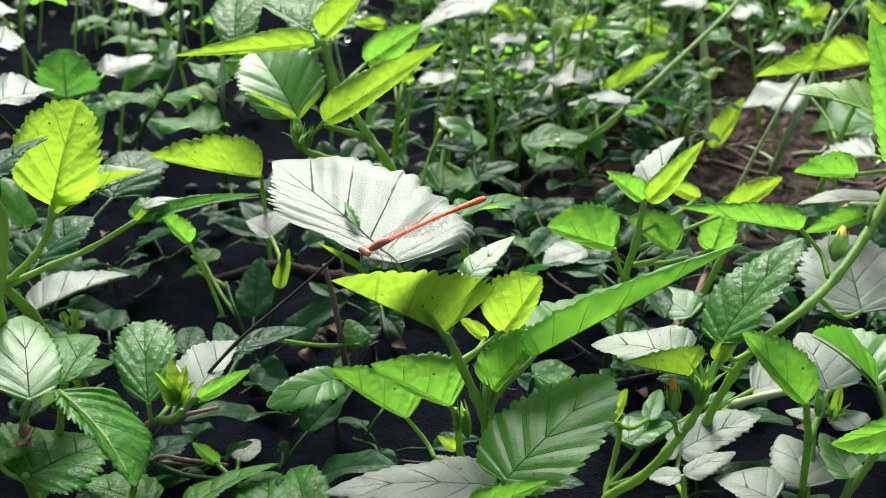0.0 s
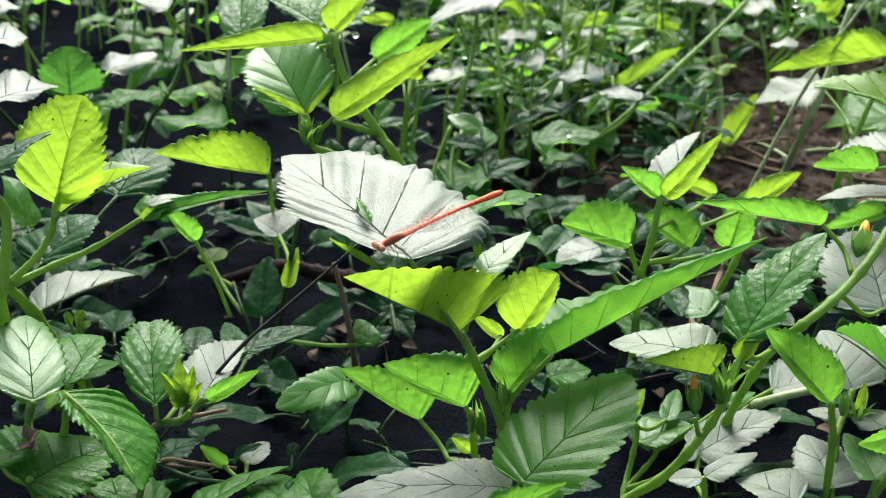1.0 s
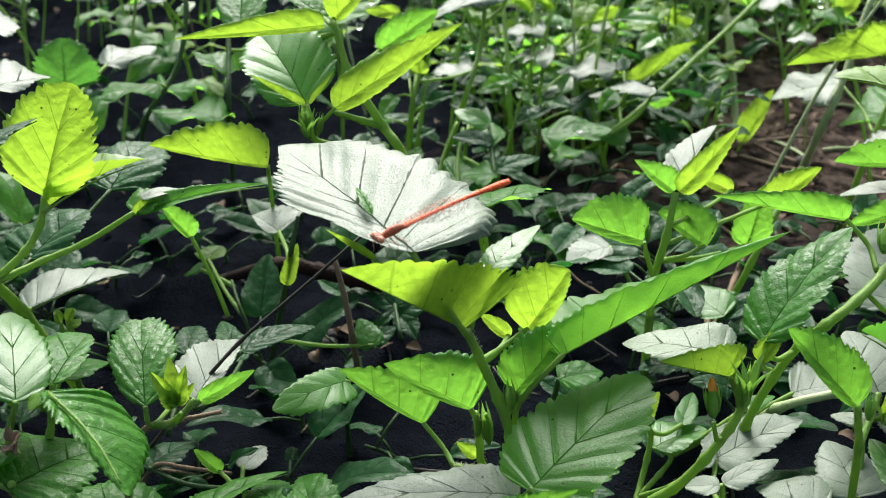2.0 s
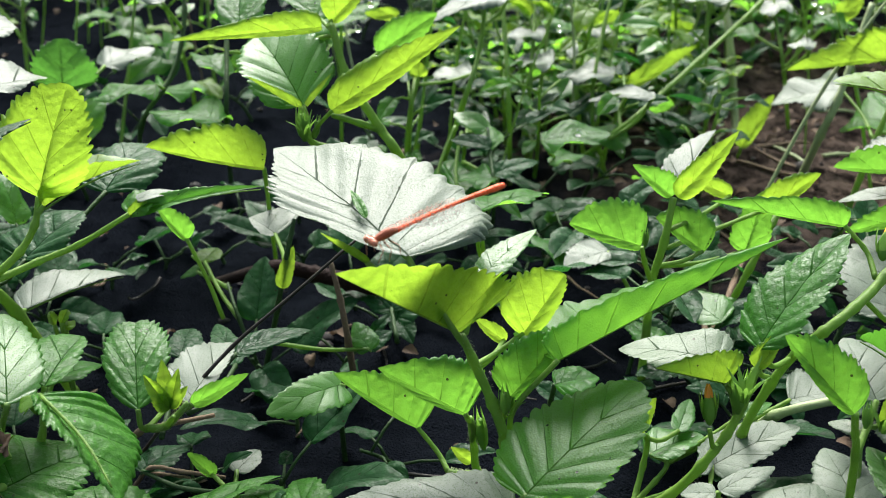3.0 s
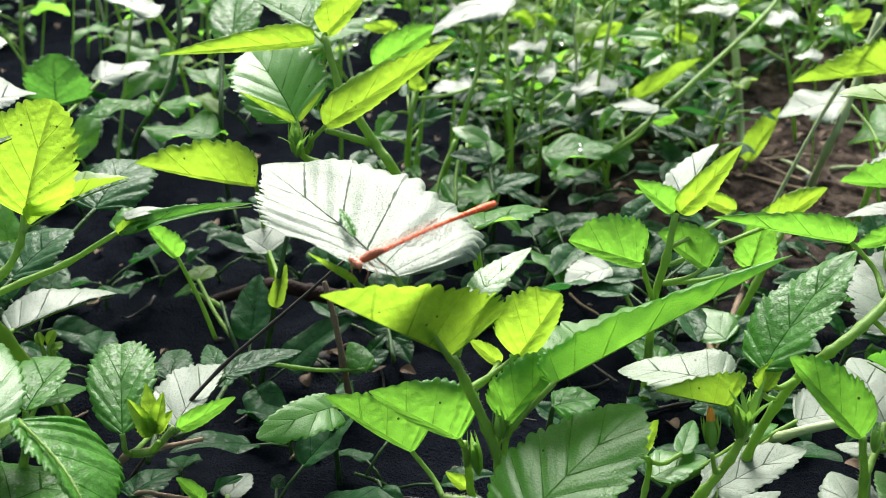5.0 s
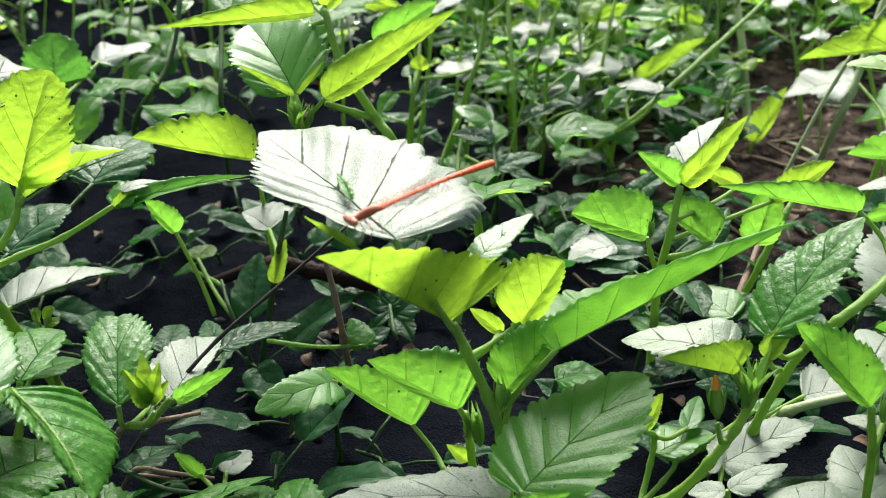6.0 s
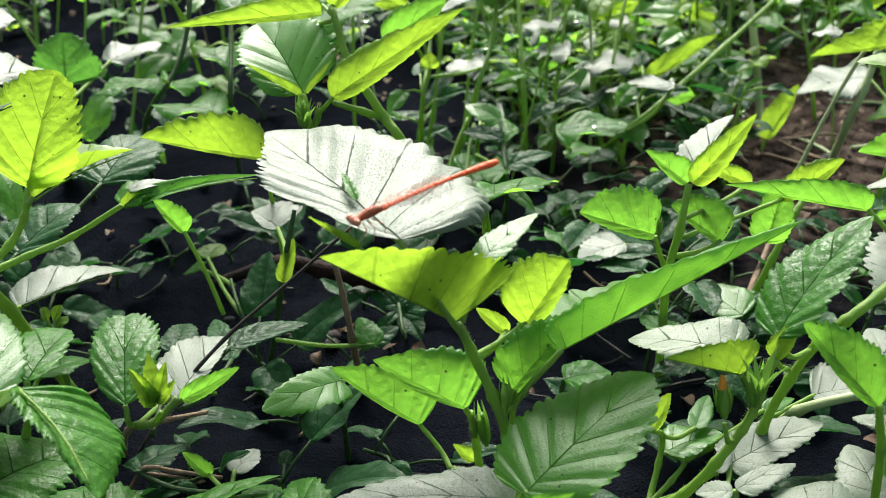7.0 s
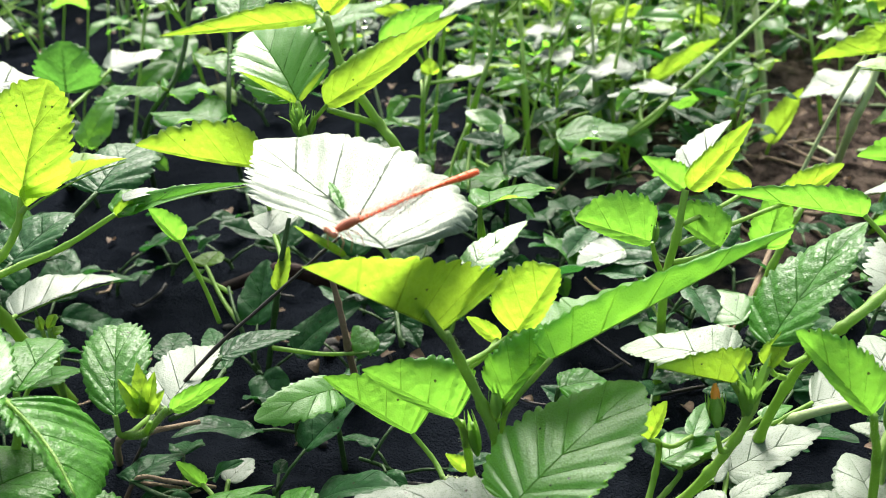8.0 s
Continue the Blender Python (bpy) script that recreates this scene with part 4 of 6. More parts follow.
leaf(p, MID, (70.7, -28.3, 9.4), (-0.0718, 0.2983, 0.0616), 0.0181, (0.0031, 0.0022), (-0, -0), (0.05, 0.05), (0.8, 0.8), 4, (-0.0754, 0.2979, 0.0587))
leaf(p, OLD_SHADED, (1.4, 1.0, 35.1), (-0.0639, 0.3217, 0.0631), 0.0250, (0.0063, 0.0041), (2, 2), (0.05, 0.05), (0.8, 0.8), 5, (-0.0735, 0.3013, 0.0587), droop=0.045, wave=0.06, swell=0.02)
leaf(p, OLD_SHADED, (2.4, 6.8, 94.0), (-0.0839, 0.3381, 0.0512), 0.0215, (0.0055, 0.0062), (3, 3), (0.05, 0.05), (0.8, 0.8), 4, (-0.0835, 0.3063, 0.0447))
leaf(p, OLD_SHADED, (-8.2, 7.2, 110.7), (-0.0669, 0.3370, 0.0493), 0.0342, (0.0051, 0.0043), (-2, -2), (0.05, 0.05), (0.8, 0.8), 4, (-0.0747, 0.3054, 0.0538))

p = plant("broad_mallow", (-0.1199, 0.3001, 0.0000), "broad dark mallow leaves curling near the ground", "plant")
stem(p, [(-0.1199, 0.3001, -0.0040), (-0.1215, 0.2910, 0.0267), (-0.1156, 0.2718, 0.0544)], 2.0, 1.3, hairs=420)
stem(p, [(-0.1215, 0.2910, 0.0267), (-0.1124, 0.2941, 0.0537), (-0.1084, 0.2922, 0.0714)], 1.4, 1.0, hairs=420)
stem(p, [(-0.1215, 0.2910, 0.0267), (-0.1198, 0.2845, 0.0569), (-0.1131, 0.2783, 0.0752)], 1.4, 1.0, hairs=420)
stem(p, [(-0.1199, 0.3001, -0.0040), (-0.0921, 0.2793, 0.0365), (-0.0826, 0.2631, 0.0594)], 1.4, 1.0, hairs=420)
leaf(p, CRISP, (5.4, -1.3, 82.1), (-0.1084, 0.2922, 0.0715), 0.0245, (0.0124, 0.0048), (2, 2), (0.1, 0.1), (1, 1), 4)
leaf(p, SHINY, (9.3, -6.8, 108.9), (-0.1131, 0.2784, 0.0753), 0.0393, (0.0111, 0.0098), (2, 2), (0.1, 0.1), (0.95, 0.95), 5, droop=0.045, wave=0.06, swell=0.02)
leaf(p, CRISP, (-36.3, 23.0, -43.9), (-0.1045, 0.2780, 0.0788), 0.0368, (0.0223, 0.0080), (7, 7), (0.1, 0.1), (0.75, 0.75), 7, (-0.1136, 0.2972, 0.0596))
stem(p, [(-0.1022, 0.2735, 0.0811), (-0.0937, 0.2668, 0.0776), (-0.0868, 0.2590, 0.0758), (-0.0801, 0.2503, 0.0717)], 0.55, 0.3, name="rib", hairs=160)
leaf(p, LIME_SHINY, (24.0, 17.6, -118.2), (-0.1045, 0.2780, 0.0788), 0.0067, (0.0046, 0.0060), (-2, -2), (0.05, 0.05), (0.7, 0.7), 3, (-0.1136, 0.2972, 0.0596))
leaf(p, CRISP, (4.4, 7.7, 50.5), (-0.1164, 0.2712, 0.0533), 0.0298, (0.0259, 0.0149), (-1, -1), (-0.1, -0.1), (0.75, 0.75), 6)
leaf(p, CRISP, (6.3, -4.4, 157.7), (-0.0878, 0.2909, 0.0264), 0.0282, (0.0045, 0.0137), (2, 2), (0.05, 0.05), (0.7, 0.7), 5, (-0.0926, 0.2828, 0.0325))
leaf(p, MID, (-4.1, 12.1, 57.8), (-0.1115, 0.3053, 0.0641), 0.0181, (0.0114, 0.0050), (-5, -5), (0.05, 0.05), (0.8, 0.8), 4, (-0.1123, 0.2957, 0.0567))
leaf(p, DRY, (-72.5, -56.9, 125.4), (-0.1134, 0.2721, 0.0677), 0.0039, (0.0031, 0.0029), (2, 2), (0.05, 0.05), (0.8, 0.8), 3)
leaf(p, DRY, (35.2, -52.0, -6.7), (-0.1134, 0.2719, 0.0674), 0.0046, (0.0017, 0.0028), (10, 10), (0.05, 0.05), (0.8, 0.8), 3)
leaf(p, DRY, (25.6, 13.3, -113.7), (-0.1137, 0.2718, 0.0671), 0.0029, (0.0032, 0.0033), (-2, -2), (0.05, 0.05), (0.8, 0.8), 3)
leaf(p, DRY, (60.0, -3.1, -59.6), (-0.1131, 0.2718, 0.0671), 0.0051, (0.0020, 0.0018), (-7, -7), (0.05, 0.05), (0.8, 0.8), 3)
leaf(p, MID, (-11.5, -2.1, 32.3), (-0.1242, 0.2738, 0.0581), 0.0110, (0.0135, 0.0034), (-15, -15), (0.05, 0.05), (0.8, 0.8), 3, (-0.1167, 0.2728, 0.0520))

p = plant("sprout", (-0.0725, 0.4102, 0.0000), "thin green sprout with a pale curled leaf", "plant")
stem(p, [(-0.0725, 0.4102, -0.0040), (-0.0616, 0.3888, 0.0401), (-0.0572, 0.3860, 0.0604), (-0.0542, 0.3895, 0.0733)], 1.3, 0.9, SHADED_STEM)
leaf(p, WHITE, (-4.4, -8.0, 138.8), (-0.0653, 0.4182, 0.0528), 0.0150, (0.0041, 0.0143), (2, 2), (0.05, 0.05), (0.8, 0.8), 3, (-0.0578, 0.3868, 0.0577), droop=0.045, wave=0.06, swell=0.02)
leaf(p, YOUNG, (44.2, -66.4, 43.3), (-0.0591, 0.3830, 0.0505), 0.0151, (0.0030, 0.0028), (-0, -0), (0.05, 0.05), (0.8, 0.8), 3)
leaf(p, YOUNG, (-14.1, -16.3, 119.9), (-0.1287, 0.3597, 0.0494), 0.0066, (0.0019, 0.0026), (45, 45), (0.05, 0.05), (0.8, 0.8), 3, (-0.1283, 0.3659, 0.0183))
leaf(p, YOUNG, (20.5, -19.9, 82.5), (-0.1268, 0.3600, 0.0499), 0.0060, (0.0023, 0.0028), (45, 45), (0.05, 0.05), (0.8, 0.8), 3, (-0.1283, 0.3659, 0.0183))
leaf(p, YOUNG, (-9.3, -19.1, 49.9), (-0.1256, 0.3593, 0.0485), 0.0041, (0.0028, 0.0037), (2, 2), (0.05, 0.05), (0.8, 0.8), 3, (-0.1283, 0.3659, 0.0183))
leaf(p, YOUNG, (-2.6, -1.9, 76.6), (-0.0975, 0.4399, 0.0298), 0.0119, (0.0069, 0.0056), (3, 3), (0.05, 0.05), (0.8, 0.8), 3, (-0.0803, 0.4125, 0.0209))
stem(p, [(-0.0725, 0.4102, -0.0040), (-0.0803, 0.4125, 0.0209), (-0.0865, 0.4275, 0.0276)], 0.9, 0.7, SHADED_STEM)
leaf(p, MID, (-12.7, 27.5, 157.6), (-0.0998, 0.4383, 0.0268), 0.0097, (0.0027, 0.0065), (-7, -7), (0.05, 0.05), (0.8, 0.8), 3, (-0.0854, 0.4264, 0.0256))
leaf(p, MID, (-24.8, -11.8, 116.6), (-0.0291, 0.3733, 0.0323), 0.0148, (0.0048, 0.0053), (-12, -12), (0.05, 0.05), (0.8, 0.8), 3, (-0.0643, 0.3914, 0.0237))

p = plant("round_leaf_mallow", (-0.0375, 0.3589, 0.0000), "small mallow seedling with a rounded leaf", "plant")
stem(p, [(-0.0375, 0.3589, -0.0040), (-0.0370, 0.3466, 0.0246), (-0.0360, 0.3343, 0.0441)], 1.2, 0.8, SHADED_STEM)
leaf(p, SHINY, (-19.6, -1.2, -141.3), (-0.0348, 0.3344, 0.0444), 0.0263, (0.0082, 0.0069), (-4, 6), (-0.25, -0.25), (0.9, 0.9), 5, (-0.0360, 0.3343, 0.0441), droop=0.05, wave=0.06, swell=0.02)

p = plant("backlit_weed", (0.1738, 0.5275, 0.0000), "young weed with one large lime leaf", "plant")
stem(p, [(0.1738, 0.5275, -0.0040), (0.1796, 0.5174, 0.0477), (0.1904, 0.5251, 0.0749), (0.1933, 0.5265, 0.0861)], 1.8, 1.0)
leaf(p, YOUNG, (-73.5, 7.7, -177.7), (0.1931, 0.5265, 0.0861), 0.0538, (0.0016, 0.0134), (0, 0), (0.05, 0.05), (0.6, 0.6), 6, droop=0.05, wave=0.2, swell=0.02)
leaf(p, WHITE, (-5.2, 16.9, 169.7), (0.1791, 0.5666, 0.0551), 0.0331, (0.0153, 0.0210), (2, 2), (0.05, 0.05), (0.7, 0.7), 5, (0.1828, 0.5279, 0.0461), droop=0.05, wave=0.2, swell=0.02)
leaf(p, MID, (3.3, 12.6, 170.3), (0.2127, 0.5415, 0.0504), 0.0403, (0.0174, 0.0326), (0, 0), (0.05, 0.05), (0.8, 0.8), 5, (0.1854, 0.5291, 0.0484), droop=0.05, wave=0.2, swell=0.02)

p = plant("bank_weed", (0.1419, 0.5855, 0.0000), "pale-stemmed weed on the bare soil bank", "plant")
stem(p, [(0.1419, 0.5855, -0.0040), (0.1522, 0.6495, -0.0020), (0.1507, 0.6740, 0.0333), (0.1489, 0.7005, 0.0620), (0.1473, 0.7148, 0.0781)], 2.6, 2.0, PALE_STEM)
leaf(p, YOUNG, (59.5, -56.2, 26.1), (0.1410, 0.5909, 0.0155), 0.0305, (0.0085, 0.0035), (-0, -0), (0.05, 0.05), (0.7, 0.7), 4, (0.1518, 0.6374, -0.0142), droop=0.05, wave=0.2, swell=0.02)
stem(p, [(0.1695, 0.5855, -0.0040), (0.1689, 0.5569, 0.0368), (0.1734, 0.5547, 0.0539), (0.1824, 0.5668, 0.0766), (0.1892, 0.5757, 0.0934)], 2.2, 1.6, PALE_STEM)
stem(p, [(0.0911, 0.4355, -0.0040), (0.1028, 0.4318, 0.0146), (0.1098, 0.4306, 0.0336), (0.1183, 0.4386, 0.0486), (0.1304, 0.4545, 0.0573)], 1.8, 1.2)
stem(p, [(0.0539, 0.6071, -0.0040), (0.0736, 0.5569, 0.0368), (0.1179, 0.6017, 0.0572), (0.1539, 0.6439, 0.0726), (0.1711, 0.6707, 0.0804)], 1.6, 1.2)
leaf(p, YOUNG, (70.9, -31.1, 10.2), (0.0812, 0.5854, 0.0477), 0.0394, (0.0062, 0.0020), (-0, -0), (0.05, 0.05), (0.8, 0.8), 4, (0.0769, 0.5613, 0.0365), droop=0.05, wave=0.2, swell=0.02)
leaf(p, WHITE, (-5.5, 9.1, 167.4), (0.0903, 0.5556, 0.0555), 0.0310, (0.0053, 0.0093), (2, 2), (0.05, 0.05), (0.8, 0.8), 4, (0.0708, 0.5556, 0.0343), droop=0.05, wave=0.2, swell=0.02)
leaf(p, MID, (6.1, -4.8, 3.4), (0.0362, 0.5179, 0.0486), 0.0306, (0.0127, 0.0122), (2, 2), (0.05, 0.05), (0.8, 0.8), 4, (0.0529, 0.5504, 0.0246), droop=0.05, wave=0.2, swell=0.02)
leaf(p, MID, (-10.9, 7.3, 43.4), (0.0067, 0.3773, 0.0823), 0.0332, (0.0108, 0.0086), (9, 9), (0.05, 0.05), (0.8, 0.8), 4, (0.0096, 0.3956, 0.0529), droop=0.05, wave=0.2, swell=0.02)
stem(p, [(0.0139, 0.4632, -0.0040), (0.0096, 0.3956, 0.0529), (0.0067, 0.3773, 0.0823)], 1.0, 0.8)

p = plant("dry_weed_stem", (0.1039, 0.4767, 0.0000), "long dry brownish weed stem rising out of the shade", "stem")
stem(p, [(0.1039, 0.4767, -0.0040), (0.0939, 0.4167, 0.0128), (0.1096, 0.4505, 0.0163), (0.1239, 0.4848, 0.0221)], 1.5, 1.2, TWIG, "stalk")

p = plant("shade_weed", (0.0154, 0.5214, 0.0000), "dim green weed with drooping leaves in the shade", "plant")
stem(p, [(0.0154, 0.5214, -0.0040), (0.0154, 0.4914, 0.0367), (0.0137, 0.5067, 0.0472), (0.0129, 0.5201, 0.0539)], 1.1, 0.8, SHADED_STEM)
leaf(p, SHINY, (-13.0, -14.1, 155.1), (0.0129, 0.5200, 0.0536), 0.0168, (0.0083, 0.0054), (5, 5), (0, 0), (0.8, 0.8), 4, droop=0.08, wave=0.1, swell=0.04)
leaf(p, OLD_SHADED, (-17.1, -2.6, 161.8), (0.0142, 0.5078, 0.0498), 0.0183, (0.0049, 0.0060), (5, 5), (0, 0), (0.8, 0.8), 4, droop=0.08, wave=0.1, swell=0.04)
leaf(p, OLD_SHADED, (15.1, -4.4, 29.2), (0.0149, 0.4941, 0.0430), 0.0222, (0.0050, 0.0060), (5, 5), (0, 0), (0.8, 0.8), 4, droop=0.08, wave=0.1, swell=0.04)
leaf(p, OLD_SHADED, (-21.3, 11.5, -154.4), (0.0158, 0.4923, 0.0388), 0.0161, (0.0051, 0.0044), (5, 5), (0, 0), (0.8, 0.8), 4, droop=0.08, wave=0.1, swell=0.04)
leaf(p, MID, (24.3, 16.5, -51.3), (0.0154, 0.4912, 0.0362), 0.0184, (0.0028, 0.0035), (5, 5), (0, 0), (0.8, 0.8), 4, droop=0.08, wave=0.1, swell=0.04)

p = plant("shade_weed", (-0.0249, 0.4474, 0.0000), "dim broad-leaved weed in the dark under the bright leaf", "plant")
stem(p, [(-0.0249, 0.4474, -0.0040), (-0.0216, 0.4021, 0.0180), (-0.0243, 0.4167, 0.0234)], 1, 0.8, SHADED_STEM)
leaf(p, OLD_SHADED, (-17.2, -11.6, 137.6), (-0.0238, 0.4162, 0.0225), 0.0186, (0.0053, 0.0044), (5, 5), (0, 0), (0.8, 0.8), 5, droop=0.06, wave=0.08, swell=0.03)
leaf(p, OLD_SHADED, (4.0, -25.0, 86.4), (-0.0238, 0.4162, 0.0225), 0.0170, (0.0045, 0.0046), (5, 5), (0, 0), (0.8, 0.8), 5, droop=0.06, wave=0.08, swell=0.03)
leaf(p, OLD_SHADED, (21.5, -15.5, 35.0), (-0.0230, 0.4147, 0.0199), 0.0161, (0.0045, 0.0055), (5, 5), (0, 0), (0.8, 0.8), 5, droop=0.06, wave=0.08, swell=0.03)
leaf(p, OLD_SHADED, (20.3, -9.5, 40.6), (-0.0324, 0.3918, 0.0220), 0.0123, (0.0034, 0.0043), (5, 5), (0, 0), (0.8, 0.8), 4, (-0.0249, 0.4474, 0.0040), droop=0.06, wave=0.08, swell=0.03)

p = plant("far_shoot", (-0.0115, 0.5855, 0.0000), "slender green weed shoots with pale leaves", "plant")
stem(p, [(-0.0115, 0.5855, -0.0040), (0.0017, 0.5340, 0.0577), (0.0096, 0.5511, 0.0792), (0.0124, 0.5685, 0.1011)], 1.5, 1.0)
stem(p, [(0.0262, 0.5855, -0.0040), (0.0247, 0.5808, 0.0391), (0.0227, 0.6092, 0.0713), (0.0219, 0.6313, 0.0915)], 1.5, 1.0)
stem(p, [(0.0371, 0.6071, -0.0040), (0.0423, 0.6159, 0.0412), (0.0498, 0.6594, 0.0805)], 1.1, 0.9)
stem(p, [(0.0761, 0.5855, -0.0040), (0.0646, 0.5808, 0.0391), (0.0715, 0.6092, 0.0713), (0.0785, 0.6299, 0.0889)], 1.2, 0.9)
leaf(p, WHITE, (-3.6, 13.1, -148.9), (0.0236, 0.5692, 0.1025), 0.0441, (0.0118, 0.0098), (2, 2), (0.05, 0.05), (0.8, 0.8), 5, (0.0118, 0.5590, 0.0876), droop=0.05, wave=0.2, swell=0.02)
leaf(p, MID, (0.7, -1.9, 33.0), (-0.0009, 0.4987, 0.0338), 0.0215, (0.0244, 0.0075), (-10, -10), (0.05, 0.05), (0.8, 0.8), 4, (0.0017, 0.5291, 0.0484), droop=0.05, wave=0.2, swell=0.02)
leaf(p, MID, (1.9, -1.2, 34.9), (-0.0099, 0.5090, 0.0318), 0.0303, (0.0139, 0.0081), (0, 0), (0.05, 0.05), (0.8, 0.8), 4, (-0.0009, 0.5322, 0.0500), droop=0.05, wave=0.2, swell=0.02)

p = plant("edge_weed", (-0.1999, 0.5855, 0.0000), "weed with pale glossy leaves at the clearing edge", "plant")
stem(p, [(-0.1999, 0.5855, -0.0040), (-0.1716, 0.5199, 0.0523), (-0.1686, 0.5184, 0.0709)], 1.8, 1.2, SHADED_STEM)
stem(p, [(-0.1583, 0.5855, -0.0040), (-0.1351, 0.5112, 0.0573), (-0.1212, 0.5225, 0.0785), (-0.1180, 0.5392, 0.0994), (-0.1221, 0.5537, 0.1160)], 1.4, 1.0, SHADED_STEM)
stem(p, [(-0.1138, 0.5855, -0.0040), (-0.0948, 0.4932, 0.0661), (-0.0960, 0.5129, 0.0924), (-0.0997, 0.5391, 0.1098)], 1.3, 0.9, SHADED_STEM)
stem(p, [(-0.1999, 0.5855, -0.0040), (-0.1666, 0.4610, 0.0695), (-0.1677, 0.4284, 0.1019)], 1.3, 0.9, SHADED_STEM)
leaf(p, CRISP, (-1.6, -73.7, 91.6), (-0.1686, 0.5186, 0.0711), 0.0215, (0.0146, 0.0155), (-0, -0), (0, 0), (1.05, 1.05), 4, droop=0.05, wave=0.2, swell=0.02)
leaf(p, WHITE, (6.0, -2.2, 51.3), (-0.1601, 0.5520, 0.0702), 0.0290, (0.0118, 0.0095), (2, 2), (0.05, 0.05), (0.8, 0.8), 4, (-0.1691, 0.5200, 0.0633), droop=0.05, wave=0.2, swell=0.02)
leaf(p, WHITE, (6.7, 3.4, 46.8), (-0.1669, 0.4232, 0.1048), 0.0275, (0.0203, 0.0065), (2, 2), (0.05, 0.05), (0.8, 0.8), 5, droop=0.05, wave=0.2, swell=0.02)
leaf(p, WHITE, (6.9, 5.8, 38.1), (-0.1807, 0.4621, 0.1141), 0.0178, (0.0170, 0.0083), (2, 2), (0.05, 0.05), (0.8, 0.8), 4, (-0.1716, 0.4313, 0.1030), droop=0.05, wave=0.2, swell=0.02)
leaf(p, WHITE, (7.4, 2.3, 47.8), (-0.1873, 0.4870, 0.1182), 0.0153, (0.0152, 0.0057), (2, 2), (0.05, 0.05), (0.8, 0.8), 4, (-0.1716, 0.4313, 0.1030), droop=0.05, wave=0.2, swell=0.02)
leaf(p, MID, (6.2, 4.3, -152.9), (-0.1260, 0.5101, 0.0765), 0.0273, (0.0122, 0.0143), (-10, -10), (0.05, 0.05), (0.8, 0.8), 4, (-0.1263, 0.5189, 0.0718), droop=0.05, wave=0.2, swell=0.02)
leaf(p, MID, (7.0, 0.4, 160.0), (-0.0938, 0.4747, 0.0740), 0.0328, (0.0105, 0.0211), (-2, -2), (0.05, 0.05), (0.8, 0.8), 4, (-0.0948, 0.4921, 0.0639), droop=0.05, wave=0.2, swell=0.02)
leaf(p, MID, (-6.9, 4.4, 31.5), (-0.1288, 0.5276, 0.0669), 0.0201, (0.0192, 0.0153), (0, 0), (0.05, 0.05), (0.8, 0.8), 4, (-0.1225, 0.5213, 0.0763), droop=0.05, wave=0.2, swell=0.02)
leaf(p, WHITE, (-3.7, -12.2, 160.2), (-0.1237, 0.5263, 0.1070), 0.0264, (0.0054, 0.0116), (2, 2), (0.05, 0.05), (0.8, 0.8), 4, (-0.1188, 0.5347, 0.0929), droop=0.05, wave=0.2, swell=0.02)
leaf(p, MID, (12.3, -18.4, 149.0), (-0.0955, 0.5062, 0.0819), 0.0212, (0.0073, 0.0123), (3, 3), (0.05, 0.05), (0.8, 0.8), 4, droop=0.05, wave=0.2, swell=0.02)
leaf(p, MID, (0.6, -10.8, 38.9), (-0.0704, 0.5584, 0.0823), 0.0438, (0.0203, 0.0125), (-4, -4), (0.05, 0.05), (0.8, 0.8), 4, (-0.0960, 0.5117, 0.0903), droop=0.05, wave=0.2, swell=0.02)

p = plant("glade_weed", (0.0359, 0.6146, 0.0000), "slender weed with glossy pale and lime leaves in the glade", "plant")
stem(p, [(0.0359, 0.6146, -0.0040), (0.0358, 0.6050, 0.0421), (0.0387, 0.6333, 0.0634), (0.0405, 0.6594, 0.0805)], 1.3, 0.8)
stem(p, [(0.0661, 0.6071, -0.0040), (0.0584, 0.5929, 0.0405), (0.0588, 0.6257, 0.0597), (0.0621, 0.6580, 0.0777)], 1.3, 0.8)
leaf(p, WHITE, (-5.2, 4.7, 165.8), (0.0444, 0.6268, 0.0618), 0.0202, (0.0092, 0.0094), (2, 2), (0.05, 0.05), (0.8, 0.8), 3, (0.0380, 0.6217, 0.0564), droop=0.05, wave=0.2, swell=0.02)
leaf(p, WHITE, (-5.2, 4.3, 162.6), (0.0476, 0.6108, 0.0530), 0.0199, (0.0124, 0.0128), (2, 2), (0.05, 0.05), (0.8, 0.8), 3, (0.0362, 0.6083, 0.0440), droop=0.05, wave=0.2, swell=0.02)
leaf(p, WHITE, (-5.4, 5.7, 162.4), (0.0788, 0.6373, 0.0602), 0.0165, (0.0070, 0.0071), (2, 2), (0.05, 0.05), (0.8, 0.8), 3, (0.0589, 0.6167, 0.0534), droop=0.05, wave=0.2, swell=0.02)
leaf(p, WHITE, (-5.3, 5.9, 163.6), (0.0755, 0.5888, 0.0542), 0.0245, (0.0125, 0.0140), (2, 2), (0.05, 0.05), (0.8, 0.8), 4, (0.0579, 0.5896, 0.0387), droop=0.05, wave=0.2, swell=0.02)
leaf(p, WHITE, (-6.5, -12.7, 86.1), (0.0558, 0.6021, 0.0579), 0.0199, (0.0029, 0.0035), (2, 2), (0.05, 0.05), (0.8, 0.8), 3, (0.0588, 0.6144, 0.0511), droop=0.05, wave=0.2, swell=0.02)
leaf(p, YOUNG, (26.5, -32.3, 165.1), (0.0369, 0.6407, 0.0666), 0.0145, (0.0023, 0.0072), (90, 90), (0.05, 0.05), (0.8, 0.8), 3, (0.0387, 0.6310, 0.0610), droop=0.05, wave=0.2, swell=0.02)
